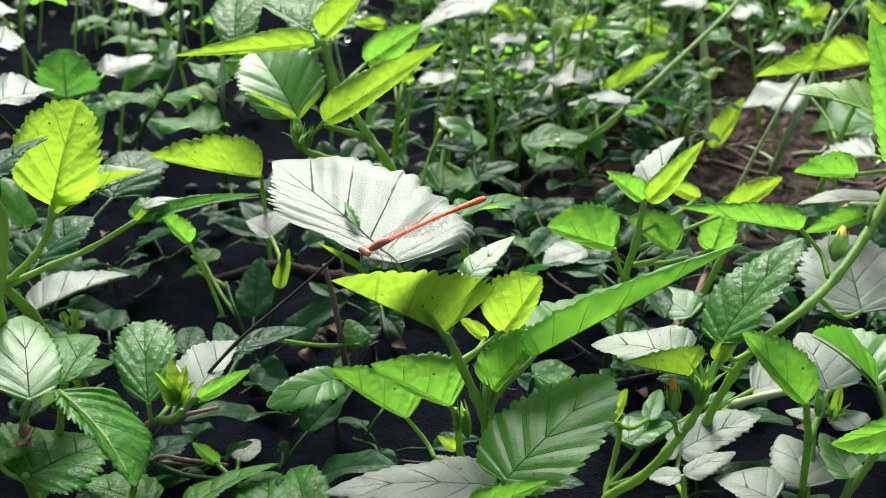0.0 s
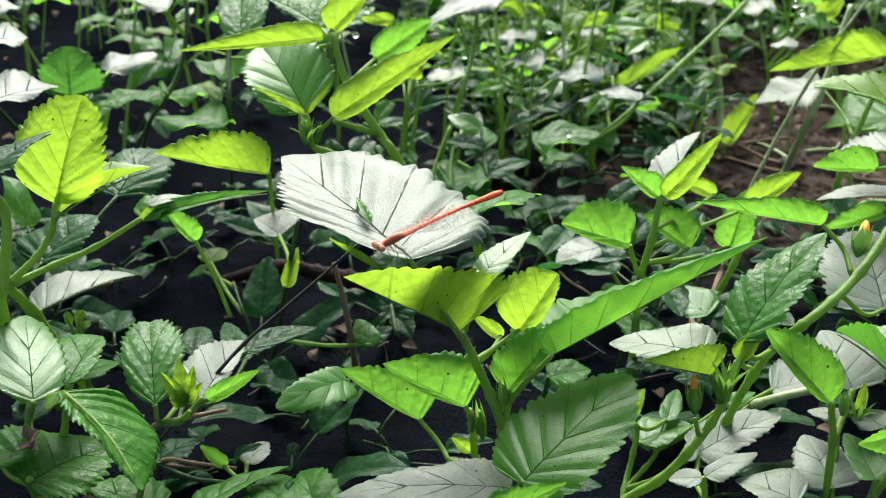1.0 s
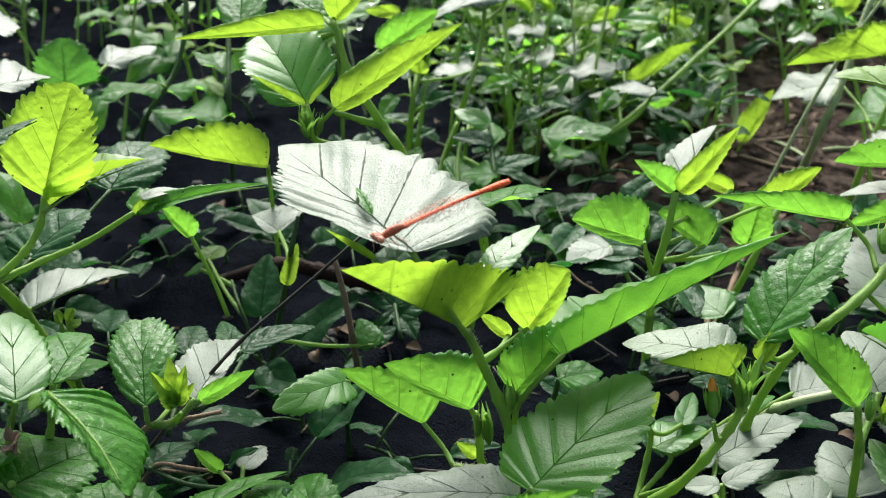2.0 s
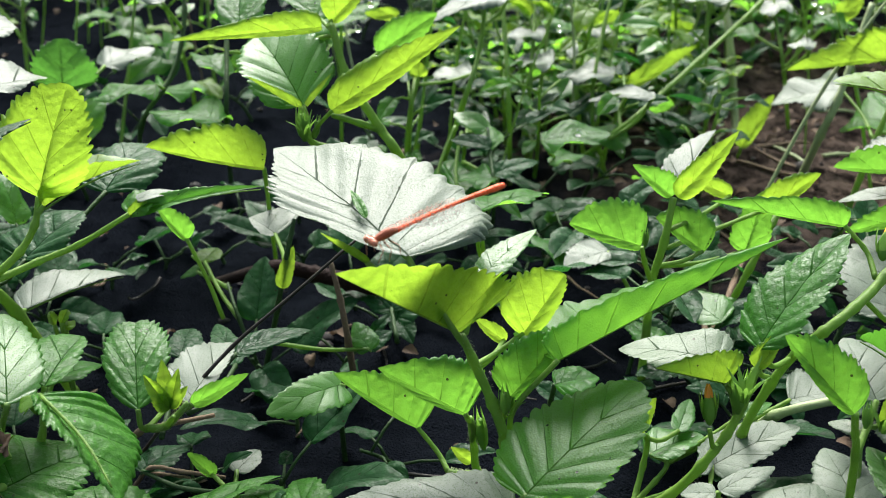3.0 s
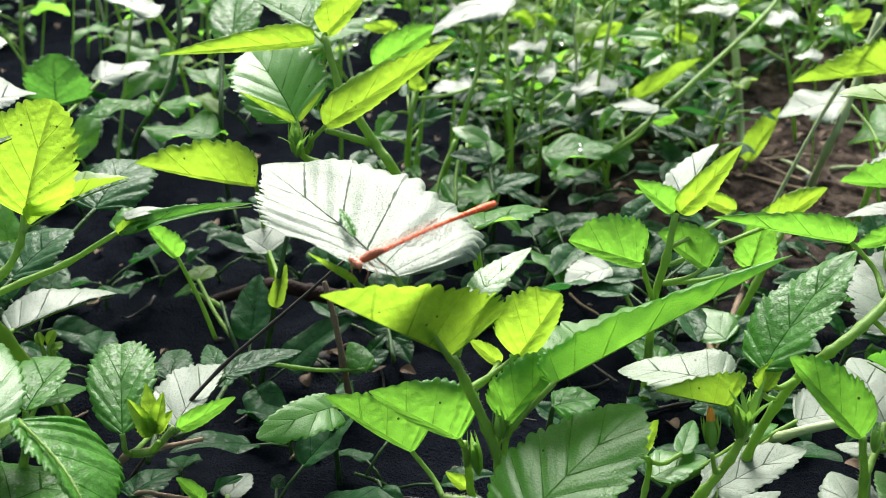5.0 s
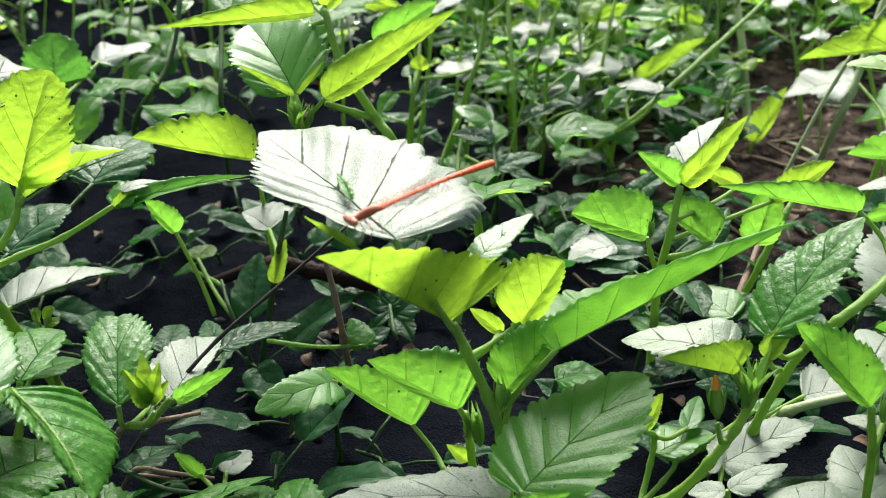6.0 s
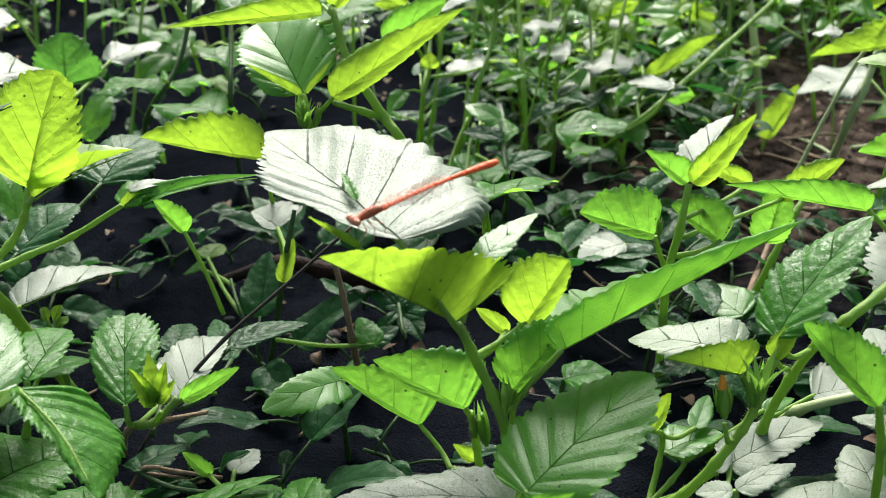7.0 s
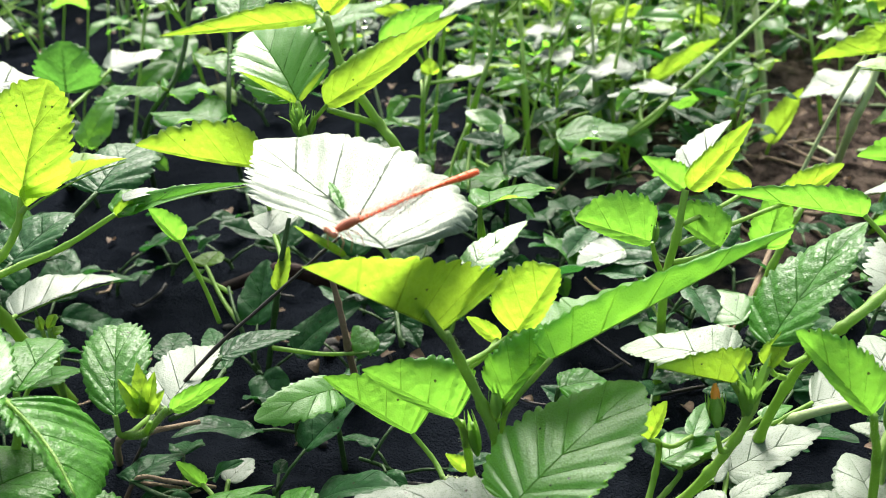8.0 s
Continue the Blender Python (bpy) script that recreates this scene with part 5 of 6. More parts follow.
leaf(p, YOUNG, (25.3, -28.0, 167.5), (0.0490, 0.6410, 0.0672), 0.0142, (0.0028, 0.0044), (90, 90), (0.05, 0.05), (0.8, 0.8), 3, (0.0394, 0.6335, 0.0615), droop=0.05, wave=0.2, swell=0.02)
leaf(p, YOUNG, (67.2, -13.5, 5.6), (0.0612, 0.6396, 0.0645), 0.0191, (0.0039, 0.0050), (0, 0), (0.05, 0.05), (0.8, 0.8), 3, (0.0587, 0.6233, 0.0574), droop=0.05, wave=0.2, swell=0.02)
leaf(p, YOUNG, (67.5, -9.2, 3.8), (0.0698, 0.6490, 0.0609), 0.0212, (0.0062, 0.0025), (0, 0), (0.05, 0.05), (0.8, 0.8), 3, (0.0591, 0.6250, 0.0584), droop=0.05, wave=0.2, swell=0.02)
leaf(p, MID, (0.1, -6.6, 16.8), (0.0412, 0.5319, 0.0323), 0.0169, (0.0078, 0.0054), (2, 2), (0.05, 0.05), (0.8, 0.8), 3, (0.0589, 0.5781, 0.0341), droop=0.05, wave=0.2, swell=0.02)
leaf(p, MID, (2.5, -10.9, 15.2), (0.0991, 0.6084, 0.0483), 0.0198, (0.0106, 0.0085), (2, 2), (0.05, 0.05), (0.8, 0.8), 3, (0.0585, 0.5994, 0.0442), droop=0.05, wave=0.2, swell=0.02)

p = plant("glade_shrub", (-0.0248, 0.5855, 0.0000), "low weed clump with bright leaves below the tall stems", "plant")
stem(p, [(-0.0248, 0.5855, -0.0040), (-0.0210, 0.5434, 0.0540), (-0.0190, 0.5725, 0.0661), (-0.0182, 0.6022, 0.0794)], 1.2, 0.8)
stem(p, [(0.0019, 0.5855, -0.0040), (0.0030, 0.5346, 0.0375), (0.0045, 0.5489, 0.0431)], 1.1, 0.8)
leaf(p, WHITE, (-4.6, 3.4, 175.5), (0.0070, 0.5888, 0.0542), 0.0195, (0.0124, 0.0116), (2, 2), (0.05, 0.05), (0.8, 0.8), 3, (-0.0195, 0.5578, 0.0598), droop=0.05, wave=0.2, swell=0.02)
leaf(p, WHITE, (-4.6, 0.0, 173.3), (-0.0245, 0.5557, 0.0771), 0.0141, (0.0096, 0.0088), (2, 2), (0.05, 0.05), (0.8, 0.8), 3, (-0.0201, 0.5620, 0.0612), droop=0.05, wave=0.2, swell=0.02)
leaf(p, WHITE, (-5.2, 0.8, 165.1), (-0.0170, 0.5792, 0.0787), 0.0081, (0.0076, 0.0073), (2, 2), (0.05, 0.05), (0.8, 0.8), 3, (-0.0186, 0.5815, 0.0702), droop=0.05, wave=0.2, swell=0.02)
leaf(p, YOUNG, (-67.8, -1.8, 179.3), (-0.0266, 0.5632, 0.0912), 0.0158, (0.0034, 0.0034), (0, 0), (0.05, 0.05), (0.8, 0.8), 3, (-0.0197, 0.5693, 0.0643), droop=0.05, wave=0.2, swell=0.02)
leaf(p, YOUNG, (-14.3, -67.0, 105.5), (-0.0175, 0.5499, 0.0662), 0.0074, (0.0046, 0.0041), (-0, -0), (0.05, 0.05), (0.8, 0.8), 3, (-0.0208, 0.5475, 0.0552), droop=0.05, wave=0.2, swell=0.02)
leaf(p, WHITE, (-4.2, 4.2, 176.0), (0.0150, 0.5587, 0.0402), 0.0136, (0.0096, 0.0109), (2, 2), (0.05, 0.05), (0.8, 0.8), 3, (0.0045, 0.5476, 0.0407), droop=0.05, wave=0.2, swell=0.02)
leaf(p, MID, (-6.0, 3.2, 172.4), (0.0209, 0.5369, 0.0417), 0.0210, (0.0087, 0.0090), (2, 2), (0.05, 0.05), (0.8, 0.8), 3, (0.0036, 0.5384, 0.0382), droop=0.05, wave=0.2, swell=0.02)
leaf(p, MID, (-1.1, 3.4, 176.9), (0.0160, 0.4920, 0.0425), 0.0155, (0.0107, 0.0099), (2, 2), (0.05, 0.05), (0.8, 0.8), 3, (0.0025, 0.5284, 0.0344), droop=0.05, wave=0.2, swell=0.02)

p = plant("bank_top_weed", (0.1383, 0.6628, 0.0000), "weed with pale glossy leaves above the soil bank", "plant")
stem(p, [(0.1383, 0.6628, -0.0040), (0.1358, 0.6707, 0.0379), (0.1387, 0.6926, 0.0576), (0.1413, 0.7101, 0.0693)], 1.3, 0.9)
stem(p, [(0.1842, 0.6628, -0.0040), (0.1726, 0.6487, 0.0389), (0.1710, 0.6701, 0.0580), (0.1722, 0.6889, 0.0720)], 1.2, 0.8)
leaf(p, WHITE, (-6.6, 7.9, 152.5), (0.1503, 0.6847, 0.0640), 0.0275, (0.0097, 0.0087), (2, 2), (0.05, 0.05), (0.8, 0.8), 3, (0.1379, 0.6841, 0.0502), droop=0.05, wave=0.2, swell=0.02)
leaf(p, WHITE, (-4.2, 18.1, -177.8), (0.1787, 0.6740, 0.0653), 0.0163, (0.0131, 0.0139), (2, 2), (0.05, 0.05), (0.8, 0.8), 3, (0.1714, 0.6584, 0.0487), droop=0.05, wave=0.2, swell=0.02)
leaf(p, WHITE, (-6.6, 9.7, 149.9), (0.1781, 0.6150, 0.0608), 0.0144, (0.0065, 0.0066), (2, 2), (0.05, 0.05), (0.8, 0.8), 3, (0.1719, 0.6434, 0.0375), droop=0.05, wave=0.2, swell=0.02)
leaf(p, YOUNG, (-65.6, -24.0, 169.5), (0.1278, 0.6768, 0.0492), 0.0217, (0.0042, 0.0057), (0, 0), (0.05, 0.05), (0.8, 0.8), 3, (0.1363, 0.6732, 0.0404), droop=0.05, wave=0.2, swell=0.02)
leaf(p, YOUNG, (64.6, -28.6, 12.8), (0.1934, 0.6410, 0.0672), 0.0174, (0.0060, 0.0055), (0, 0), (0.05, 0.05), (0.8, 0.8), 3, (0.1719, 0.6441, 0.0389), droop=0.05, wave=0.2, swell=0.02)
leaf(p, MID, (5.4, 6.3, -48.0), (0.1843, 0.6410, 0.0672), 0.0180, (0.0104, 0.0084), (2, 2), (0.05, 0.05), (0.8, 0.8), 3, (0.1723, 0.6501, 0.0417), droop=0.05, wave=0.2, swell=0.02)
leaf(p, YOUNG, (-56.8, -46.4, 154.6), (0.1788, 0.4853, 0.1152), 0.0116, (0.0018, 0.0067), (-0, -0), (0.05, 0.05), (0.8, 0.8), 3, (0.1538, 0.3791, 0.1071), droop=0.05, wave=0.2, swell=0.02)
leaf(p, MID, (-14.5, 2.5, 137.1), (0.1609, 0.6656, 0.0496), 0.0184, (0.0083, 0.0084), (2, 2), (0.05, 0.05), (0.8, 0.8), 3, (0.1716, 0.6543, 0.0452), droop=0.05, wave=0.2, swell=0.02)


# ---- dark straight grass stalk leaning through the shade ----
p = plant("dry_grass_stalk", (-0.1091, 0.3589, 0.0000), "thin straight blackened grass stalk leaning over the soil", "grass stalk")
stem(p, [(-0.1091, 0.3589, -0.0040), (-0.0774, 0.3112, 0.0539), (-0.0623, 0.3135, 0.0710), (-0.0478, 0.3166, 0.0833), (-0.0310, 0.3207, 0.0974), (-0.0226, 0.3289, 0.1020)], 0.75, 0.4, DARK_STEM, "stalk")
p = plant("dry_twig", (-0.1130, 0.3622, 0.0000), "short dry brown twig lying among the leaves", "twig")
stem(p, [(-0.1130, 0.3622, -0.0040), (-0.0900, 0.3070, 0.0460), (-0.0820, 0.3089, 0.0475), (-0.0706, 0.3176, 0.0447)], 1.3, 0.8, TWIG, "twig_stem")
p = plant("dry_twig", (-0.0765, 0.3465, 0.0000), "short dry brown twig lying among the leaves", "twig")
stem(p, [(-0.0765, 0.3465, -0.0040), (-0.0871, 0.3386, 0.0053), (-0.1012, 0.3444, 0.0034)], 1.1, 0.7, TWIG, "twig_stem")
p = plant("dry_twig", (-0.0963, 0.3333, 0.0000), "pale dry twig lying in the dark under the leaves", "twig")
stem(p, [(-0.1063, 0.3433, -0.0040), (-0.0951, 0.3295, 0.0162), (-0.0852, 0.3284, 0.0159), (-0.0710, 0.3256, 0.0159)], 0.9, 0.7, TWIG, "twig_stem")
p = plant("fallen_stem", (0.0980, 0.3725, 0.0000), "pale green fallen stem lying across the ground plants", "fallen stem")
stem(p, [(0.0980, 0.3725, -0.0040), (0.0997, 0.3428, 0.0282), (0.1173, 0.3410, 0.0354), (0.1296, 0.3422, 0.0378)], 1.8, 1.6, PALE_STEM, "stalk")

p = plant("dry_stick", (-0.1055, 0.4832, 0.0000), "reddish-brown dry stick lying in the shade", "stick")
stem(p, [(-0.1055, 0.4832, -0.0040), (-0.0691, 0.4315, 0.0323), (-0.0537, 0.4278, 0.0316), (-0.0408, 0.4252, 0.0302), (-0.0288, 0.4214, 0.0296)], 2.6, 4.2, plain_material("red_bark", (0.007, 0.003, 0.0025), (0.026, 0.010, 0.007), 0.85, 120, 0.15, 0.001), "stick_body")
p = plant("dead_stem", (-0.0365, 0.3983, 0.0000), "upright dead brown stem with flaking bark", "stem")
stem(p, [(-0.0365, 0.3983, -0.0040), (-0.0368, 0.3787, 0.0317), (-0.0390, 0.3794, 0.0479), (-0.0419, 0.3817, 0.0609)], 1.5, 1.0, TWIG, "stalk")
scrap = part("leaf_scrap", blade(0.0143, (0.0014, 0.0012), (12, 12), (0.1, 0.1), (0.7, 0.7), 4, 0.06, 0.05, 77, 2), CRISP, None, pose(-0.0222, 0.2902, 0.1220, -5.5, -5.3, 109.7))
tagged(scrap, "tiny green leaf scrap stuck on the pale leaf", "leaf scrap")

# ---- damselfly ----
def tint(name, a, b, rough, gloss=0.6, scale=900):
    return plain_material(name, a, b, rough, scale, gloss, 0.00015, 0.0, 0.0)


RED = tint("abdomen_red", (0.66, 0.07, 0.015), (0.82, 0.13, 0.03), 0.45, 0.3)
RUST = tint("thorax_rust", (0.20, 0.045, 0.018), (0.36, 0.095, 0.035), 0.5, 0.25)
EYE_RED = tint("eye_red_brown", (0.35, 0.10, 0.05), (0.55, 0.20, 0.10), 0.25, 0.8)
LEG = tint("leg_tan", (0.26, 0.10, 0.04), (0.40, 0.18, 0.07), 0.5)
WING, wn_, wl_, wb_ = nodes_of("wing_clear")
wb_.inputs["Base Color"].default_value = (0.75, 0.62, 0.5, 1)
wb_.inputs["Roughness"].default_value = 0.25
clear = wn_.new("ShaderNodeBsdfTransparent")
wmix = wn_.new("ShaderNodeMixShader")
wave_tex = wn_.new("ShaderNodeTexVoronoi")
wave_tex.feature = "DISTANCE_TO_EDGE"
wave_tex.inputs["Scale"].default_value = 900
wl_.new(wn_.new("ShaderNodeTexCoord").outputs["Object"], wave_tex.inputs["Vector"])
veins = math_node(wn_, wl_, "LESS_THAN", wave_tex.outputs["Distance"], 0.045)
wl_.new(math_node(wn_, wl_, "ADD", math_node(wn_, wl_, "MULTIPLY", veins, 0.35), 0.10), wmix.inputs[0])
wl_.new(clear.outputs[0], wmix.inputs[1])
wl_.new(wb_.outputs[0], wmix.inputs[2])
wl_.new(wmix.outputs[0], wn_["Material Output"].inputs["Surface"])


def ball(r, centre, squash=(1, 1, 1), seg=16):
    bm = bmesh.new()
    bmesh.ops.create_uvsphere(bm, u_segments=seg, v_segments=seg // 2 + 2, radius=r)
    for v in bm.verts:
        v.co = Vector((v.co.x * squash[0], v.co.y * squash[1], v.co.z * squash[2])) + Vector(centre)
    return bm


def profile_body(stations, sides=14, name="body"):
    """A body of round sections: x, z, half width, half height."""
    verts, faces = [], []
    for x, z, w, h in stations:
        for k in range(sides):
            t = 2 * math.pi * k / sides
            verts.append((x, w * math.cos(t), z + h * math.sin(t)))
    for i in range(len(stations) - 1):
        for k in range(sides):
            a, b = i * sides + k, i * sides + (k + 1) % sides
            faces.append((a, a + sides, b + sides, b))
    n = len(stations)
    faces += [tuple(range(sides)), tuple(range(n * sides - 1, (n - 1) * sides - 1, -1))]
    return mesh_from(verts, faces, name)


DAMSEL = pose(-0.0190, 0.2567, 0.1325, 0.0, -5.2, 36.9)
LONG = 0.0371
damselfly = plant("damselfly", (0, 0, 0), "slender orange-red damselfly perched on a leaf edge", "damselfly")
damselfly.matrix_basis = DAMSEL
mm = 0.001
part("head", ball(1.15 * mm, (0.8 * mm, 0, 0), (0.75, 1.25, 0.9)), tint("head_rust", (0.26, 0.07, 0.04), (0.42, 0.13, 0.07), 0.4), damselfly)
for sy in (-1, 1):
    eye = part("eye", ball(0.85 * mm, (0.7 * mm, sy * 1.35 * mm, 0.15 * mm)), EYE_RED, damselfly)
    part("antenna", tube(smooth_path([(0.2 * mm, sy * 0.5 * mm, 0.6 * mm), (-0.9 * mm, sy * 0.9 * mm, 1.3 * mm)], 4), 0.00012, 0.00005, "antenna", 5), LEG, damselfly)
part("thorax", profile_body([(1.4 * mm, 0, 0.3 * mm, 0.3 * mm), (1.9 * mm, 0, 0.55 * mm, 0.6 * mm), (2.6 * mm, 0.1 * mm, 0.8 * mm, 0.9 * mm), (4.0 * mm, 0.3 * mm, 0.92 * mm, 1.15 * mm),
                             (5.6 * mm, 0.4 * mm, 0.9 * mm, 1.1 * mm), (6.8 * mm, 0.33 * mm, 0.7 * mm, 0.8 * mm), (7.8 * mm, 0.2 * mm, 0.55 * mm, 0.6 * mm)], name="thorax"), RUST, damselfly)
# abdomen: ten ringed segments, swollen at the end
x0, x1 = 7.4 * mm, LONG
cuts = [0.0, 0.05, 0.16, 0.30, 0.44, 0.58, 0.71, 0.82, 0.90, 0.96, 1.0]
for i in range(10):
    u0, u1 = cuts[i], cuts[i + 1]
    rows_ = []
    for k in range(6):
        e = k / 5
        u = u0 + (u1 - u0) * e
        r = 0.46 + 0.42 * max(0, u - 0.62) / 0.38 * (1 if u < 0.93 else (1.0 - u) / 0.07 * 0.6 + 0.4) + 0.2 * max(0, 0.12 - u) / 0.12
        r *= 1 + 0.07 * (abs(e - 0.5) * 2) ** 4
        if k in (0, 5):
            r *= 0.965
        rows_.append((x0 + (x1 - x0) * u, 0.2 * mm + math.sin(math.pi * u) * 0.5 * mm, r * mm, r * mm))
    part("abdomen_segment", profile_body(rows_, 12, "abdomen_segment"), RED, damselfly)
for sy in (-1, 1):
    part("clasper", tube([Vector((x1 - 0.2 * mm, sy * 0.3 * mm, 0.2 * mm)), Vector((x1 + 0.6 * mm, sy * 0.35 * mm, 0.1 * mm))], 0.0002, 0.0001, "clasper", 5), RUST, damselfly)
    for k, (lean, long) in enumerate(((0.0, 20.0), (-2.0, 19.0))):
        v, f = [], []
        n = 16
        for i in range(n + 1):
            u = i / n
            w = 3.6 * mm * (0.10 + 0.9 * min(1, u * 1.9) ** 1.2) * (math.sqrt(max(0, 1 - max(0, u - 0.72) ** 2 / 0.0784)) if u > 0.72 else 1)
            for e in range(4):
                x = (5.0 + k * 1.2 + long * u) * mm
                v.append((x, sy * (0.7 + 1.0 * u + 0.25 * k) * mm, 1.4 * mm - 0.5 * mm * u + (e / 3 - 0.75) * w + lean * mm * u * 0.4))
        for i in range(n):
            for e in range(3):
                a = i * 4 + e
                f.append((a, a + 4, a + 5, a + 1))
        part("wing", mesh_from(v, f, "wing"), WING, damselfly)
    for k, (hx, fx, fy, fz) in enumerate(((2.4, 0.6, 2.2, -4.4), (3.4, 3.0, 2.8, -4.6), (4.6, 6.2, 2.6, -4.4))):
        knee = Vector(((hx + fx) / 2 * mm, sy * (fy + 1.2) * mm, -1.2 * mm))
        part("leg", tube([Vector((hx * mm, sy * 0.6 * mm, -0.8 * mm)), knee, knee.lerp(Vector((fx * mm, sy * fy * mm, fz * mm)), 0.6), Vector((fx * mm, sy * fy * mm, fz * mm))], 0.00014, 0.00007, "leg", 6), LEG, damselfly)


# ---- undergrowth: low sprigs on the soil, taller weeds beyond ----
def small_leaf_meshes(material, sizes, seed, round_=0.36):
    out = []
    rng = random.Random(seed)
    for i, s in enumerate(sizes):
        w = s * rng.uniform(round_ - 0.12, round_ + 0.02)
        fold = rng.uniform(0, 22)
        me = blade(s, (w, w * rng.uniform(0.9, 1.1)), (fold, fold * rng.uniform(0.6, 1.2)), (-0.05, -0.05), (rng.uniform(0.7, 0.9),) * 2, 4, rng.uniform(0.03, 0.12), rng.uniform(0.1, 0.35), seed * 50 + i, 2, (0.0, 0.4, 0.8, 1.0), 0.2)
        me.materials.append(material)
        me.polygons.foreach_set("use_smooth", [True] * len(me.polygons))
        out.append(me)
    return out


LITTLE = {"old_shaded": small_leaf_meshes(OLD_SHADED, (0.012, 0.015, 0.018, 0.022, 0.026), 1), "mid": small_leaf_meshes(MID, (0.012, 0.016, 0.02, 0.024, 0.028), 2),
          "young": small_leaf_meshes(YOUNG, (0.012, 0.016, 0.02, 0.025), 3), "white": small_leaf_meshes(SHINY, (0.014, 0.018, 0.024), 4)}


def sprig(name, label, height, leaves, tones, seed, spread=0.5):
    """A weed: a crooked stem with leaves set round it, each on its own petiole."""
    rng = random.Random(seed)
    # low and all-dark sprigs take the stem colour with shade put in
    green = SHADED_STEM if set(tones) == {"old_shaded"} or height < 0.035 else STEM
    p = plant(name, (0, 0, 0), label, "plant")
    lean = Vector((rng.uniform(-spread, spread), rng.uniform(-spread, spread), 0)) * height
    pts = [Vector((0, 0, -0.006)), Vector((0, 0, height * 0.35)) + lean * 0.2, Vector((0, 0, height * 0.7)) + lean * 0.55, Vector((0, 0, height)) + lean]
    line = smooth_path(pts, 4)
    stalks = [(line, 0.0009 + height * 0.004, 0.0006)]
    for i in range(leaves):
        u = 0.25 + 0.75 * (i + 0.5) / leaves
        q = line[min(len(line) - 1, int(u * (len(line) - 1)))]
        yaw, up = i * 137.5 + rng.uniform(-25, 25), rng.uniform(5, 45)
        reach = rng.uniform(0.006, 0.018)
        d = Vector((math.cos(radians(yaw)) * math.cos(radians(up)), math.sin(radians(yaw)) * math.cos(radians(up)), math.sin(radians(up))))
        b = q + d * reach
        ob = part("leaf", rng.choice(LITTLE[rng.choice(tones)]), None, p, pose(*b, rng.uniform(-22, 22), rng.uniform(-30, 24), yaw))
        k = rng.uniform(0.7, 1.25) * (1.0 if height < 0.045 else 0.95)
        ob.scale = (k, k, k)
        if height < 0.045:
            part("petiole", tube([q, q.lerp(b, 0.5) + Vector((0, 0, 0.001)), b + d * 0.0004], 0.0006, 0.0005, "petiole", 5), green, p)
            continue
        stalks.append(([q, q.lerp(b, 0.5) + Vector((0, 0, 0.001)), b + d * 0.0004], 0.0006, 0.0005))
    bm = bmesh.new()
    for pts_, r0, r1 in stalks:
        me = tube(pts_, r0, r1, "stem", 5, rng=rng)
        bm.from_mesh(me)
        bpy.data.meshes.remove(me)
    ob = part("stem", bm, green, p)
    if len(stalks) > 1:
        tagged(ob, kind="stuff")
    return p


def bare(x, y):
    """The open soil of the bank, and the room of the larger plants and the camera."""
    if 0.13 < x < 0.36 and 0.50 < y < 0.74:
        return True
    return math.hypot(x, y - 0.02) < 0.24


def shaded_gap(x, y):
    """Dark open soil left of the main plant."""
    return (-0.16 < x < 0.03 and 0.36 < y < 0.56) or (-0.062 < x < 0.008 and 0.58 < y < 0.78)


def thin(x, y):
    """Few tall weeds on the shaded side."""
    return shaded_gap(x, y) or (x < -0.06 and 0.56 < y < 0.95 and (int(x * 900) + int(y * 700)) % 5 < 4)


def sparse(x, y):
    """Dark gaps between the low sprigs on the shaded side."""
    return shaded_gap(x, y) or (x < -0.04 and noise.noise(Vector((x * 14, y * 14, 3.7))) < 0.12)


def scatter(templates, number, xs, ys, seed, group, gap, clear_of=None):
    rng = random.Random(seed)
    made, tries = [], 0
    while len(made) < number and tries < number * 30:
        tries += 1
        x, y = rng.uniform(*xs), rng.uniform(*ys)
        if bare(x, y) or any((x - a) ** 2 + (y - b) ** 2 < gap * gap for a, b in made) or (clear_of and clear_of(x, y)):
            continue
        made.append((x, y))
        m = pose(x, y, ground_height(x, y), rng.uniform(-8, 8), rng.uniform(-8, 8), rng.uniform(0, 360))
        t = templates[len(made) % len(templates)]
        if len(made) <= len(templates):
            t.matrix_basis = m
            tagged(t, group=group)
        else:
            copy_thing(t, m)


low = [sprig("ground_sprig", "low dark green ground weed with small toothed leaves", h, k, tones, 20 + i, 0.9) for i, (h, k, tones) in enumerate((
    (0.020, 5, ("old_shaded",)), (0.026, 6, ("old_shaded", "old_shaded", "mid")), (0.030, 6, ("old_shaded", "old_shaded", "old_shaded", "mid")), (0.018, 5, ("old_shaded",)), (0.034, 7, ("old_shaded", "old_shaded", "mid"))))]
weeds = [sprig("weed", "leafy green weed with small toothed leaves", h, k, tones, 40 + i, 0.4) for i, (h, k, tones) in enumerate((
    (0.075, 9, ("mid", "young", "young", "young", "white")), (0.09, 11, ("mid", "young", "young", "white")), (0.06, 8, ("mid", "young", "young", "white")), (0.105, 12, ("young", "young", "mid", "white")), (0.05, 8, ("young", "young", "mid", "white"))))]
scatter(low, 100, (-0.42, 0.42), (0.40, 0.84), 5, "ground sprigs on the soil", 0.028, sparse)
tufts = [sprig("small_weed", "pale green weed with crowded small leaves", h, k, tones, 70 + i, 0.4) for i, (h, k, tones) in enumerate((
    (0.034, 6, ("old_shaded",)), (0.05, 7, ("old_shaded", "old_shaded", "white")), (0.06, 7, ("old_shaded", "mid"))))]
scatter(tufts, 12, (-0.04, 0.12), (0.56, 0.72), 8, "small weeds in the clearing", 0.022, shaded_gap)
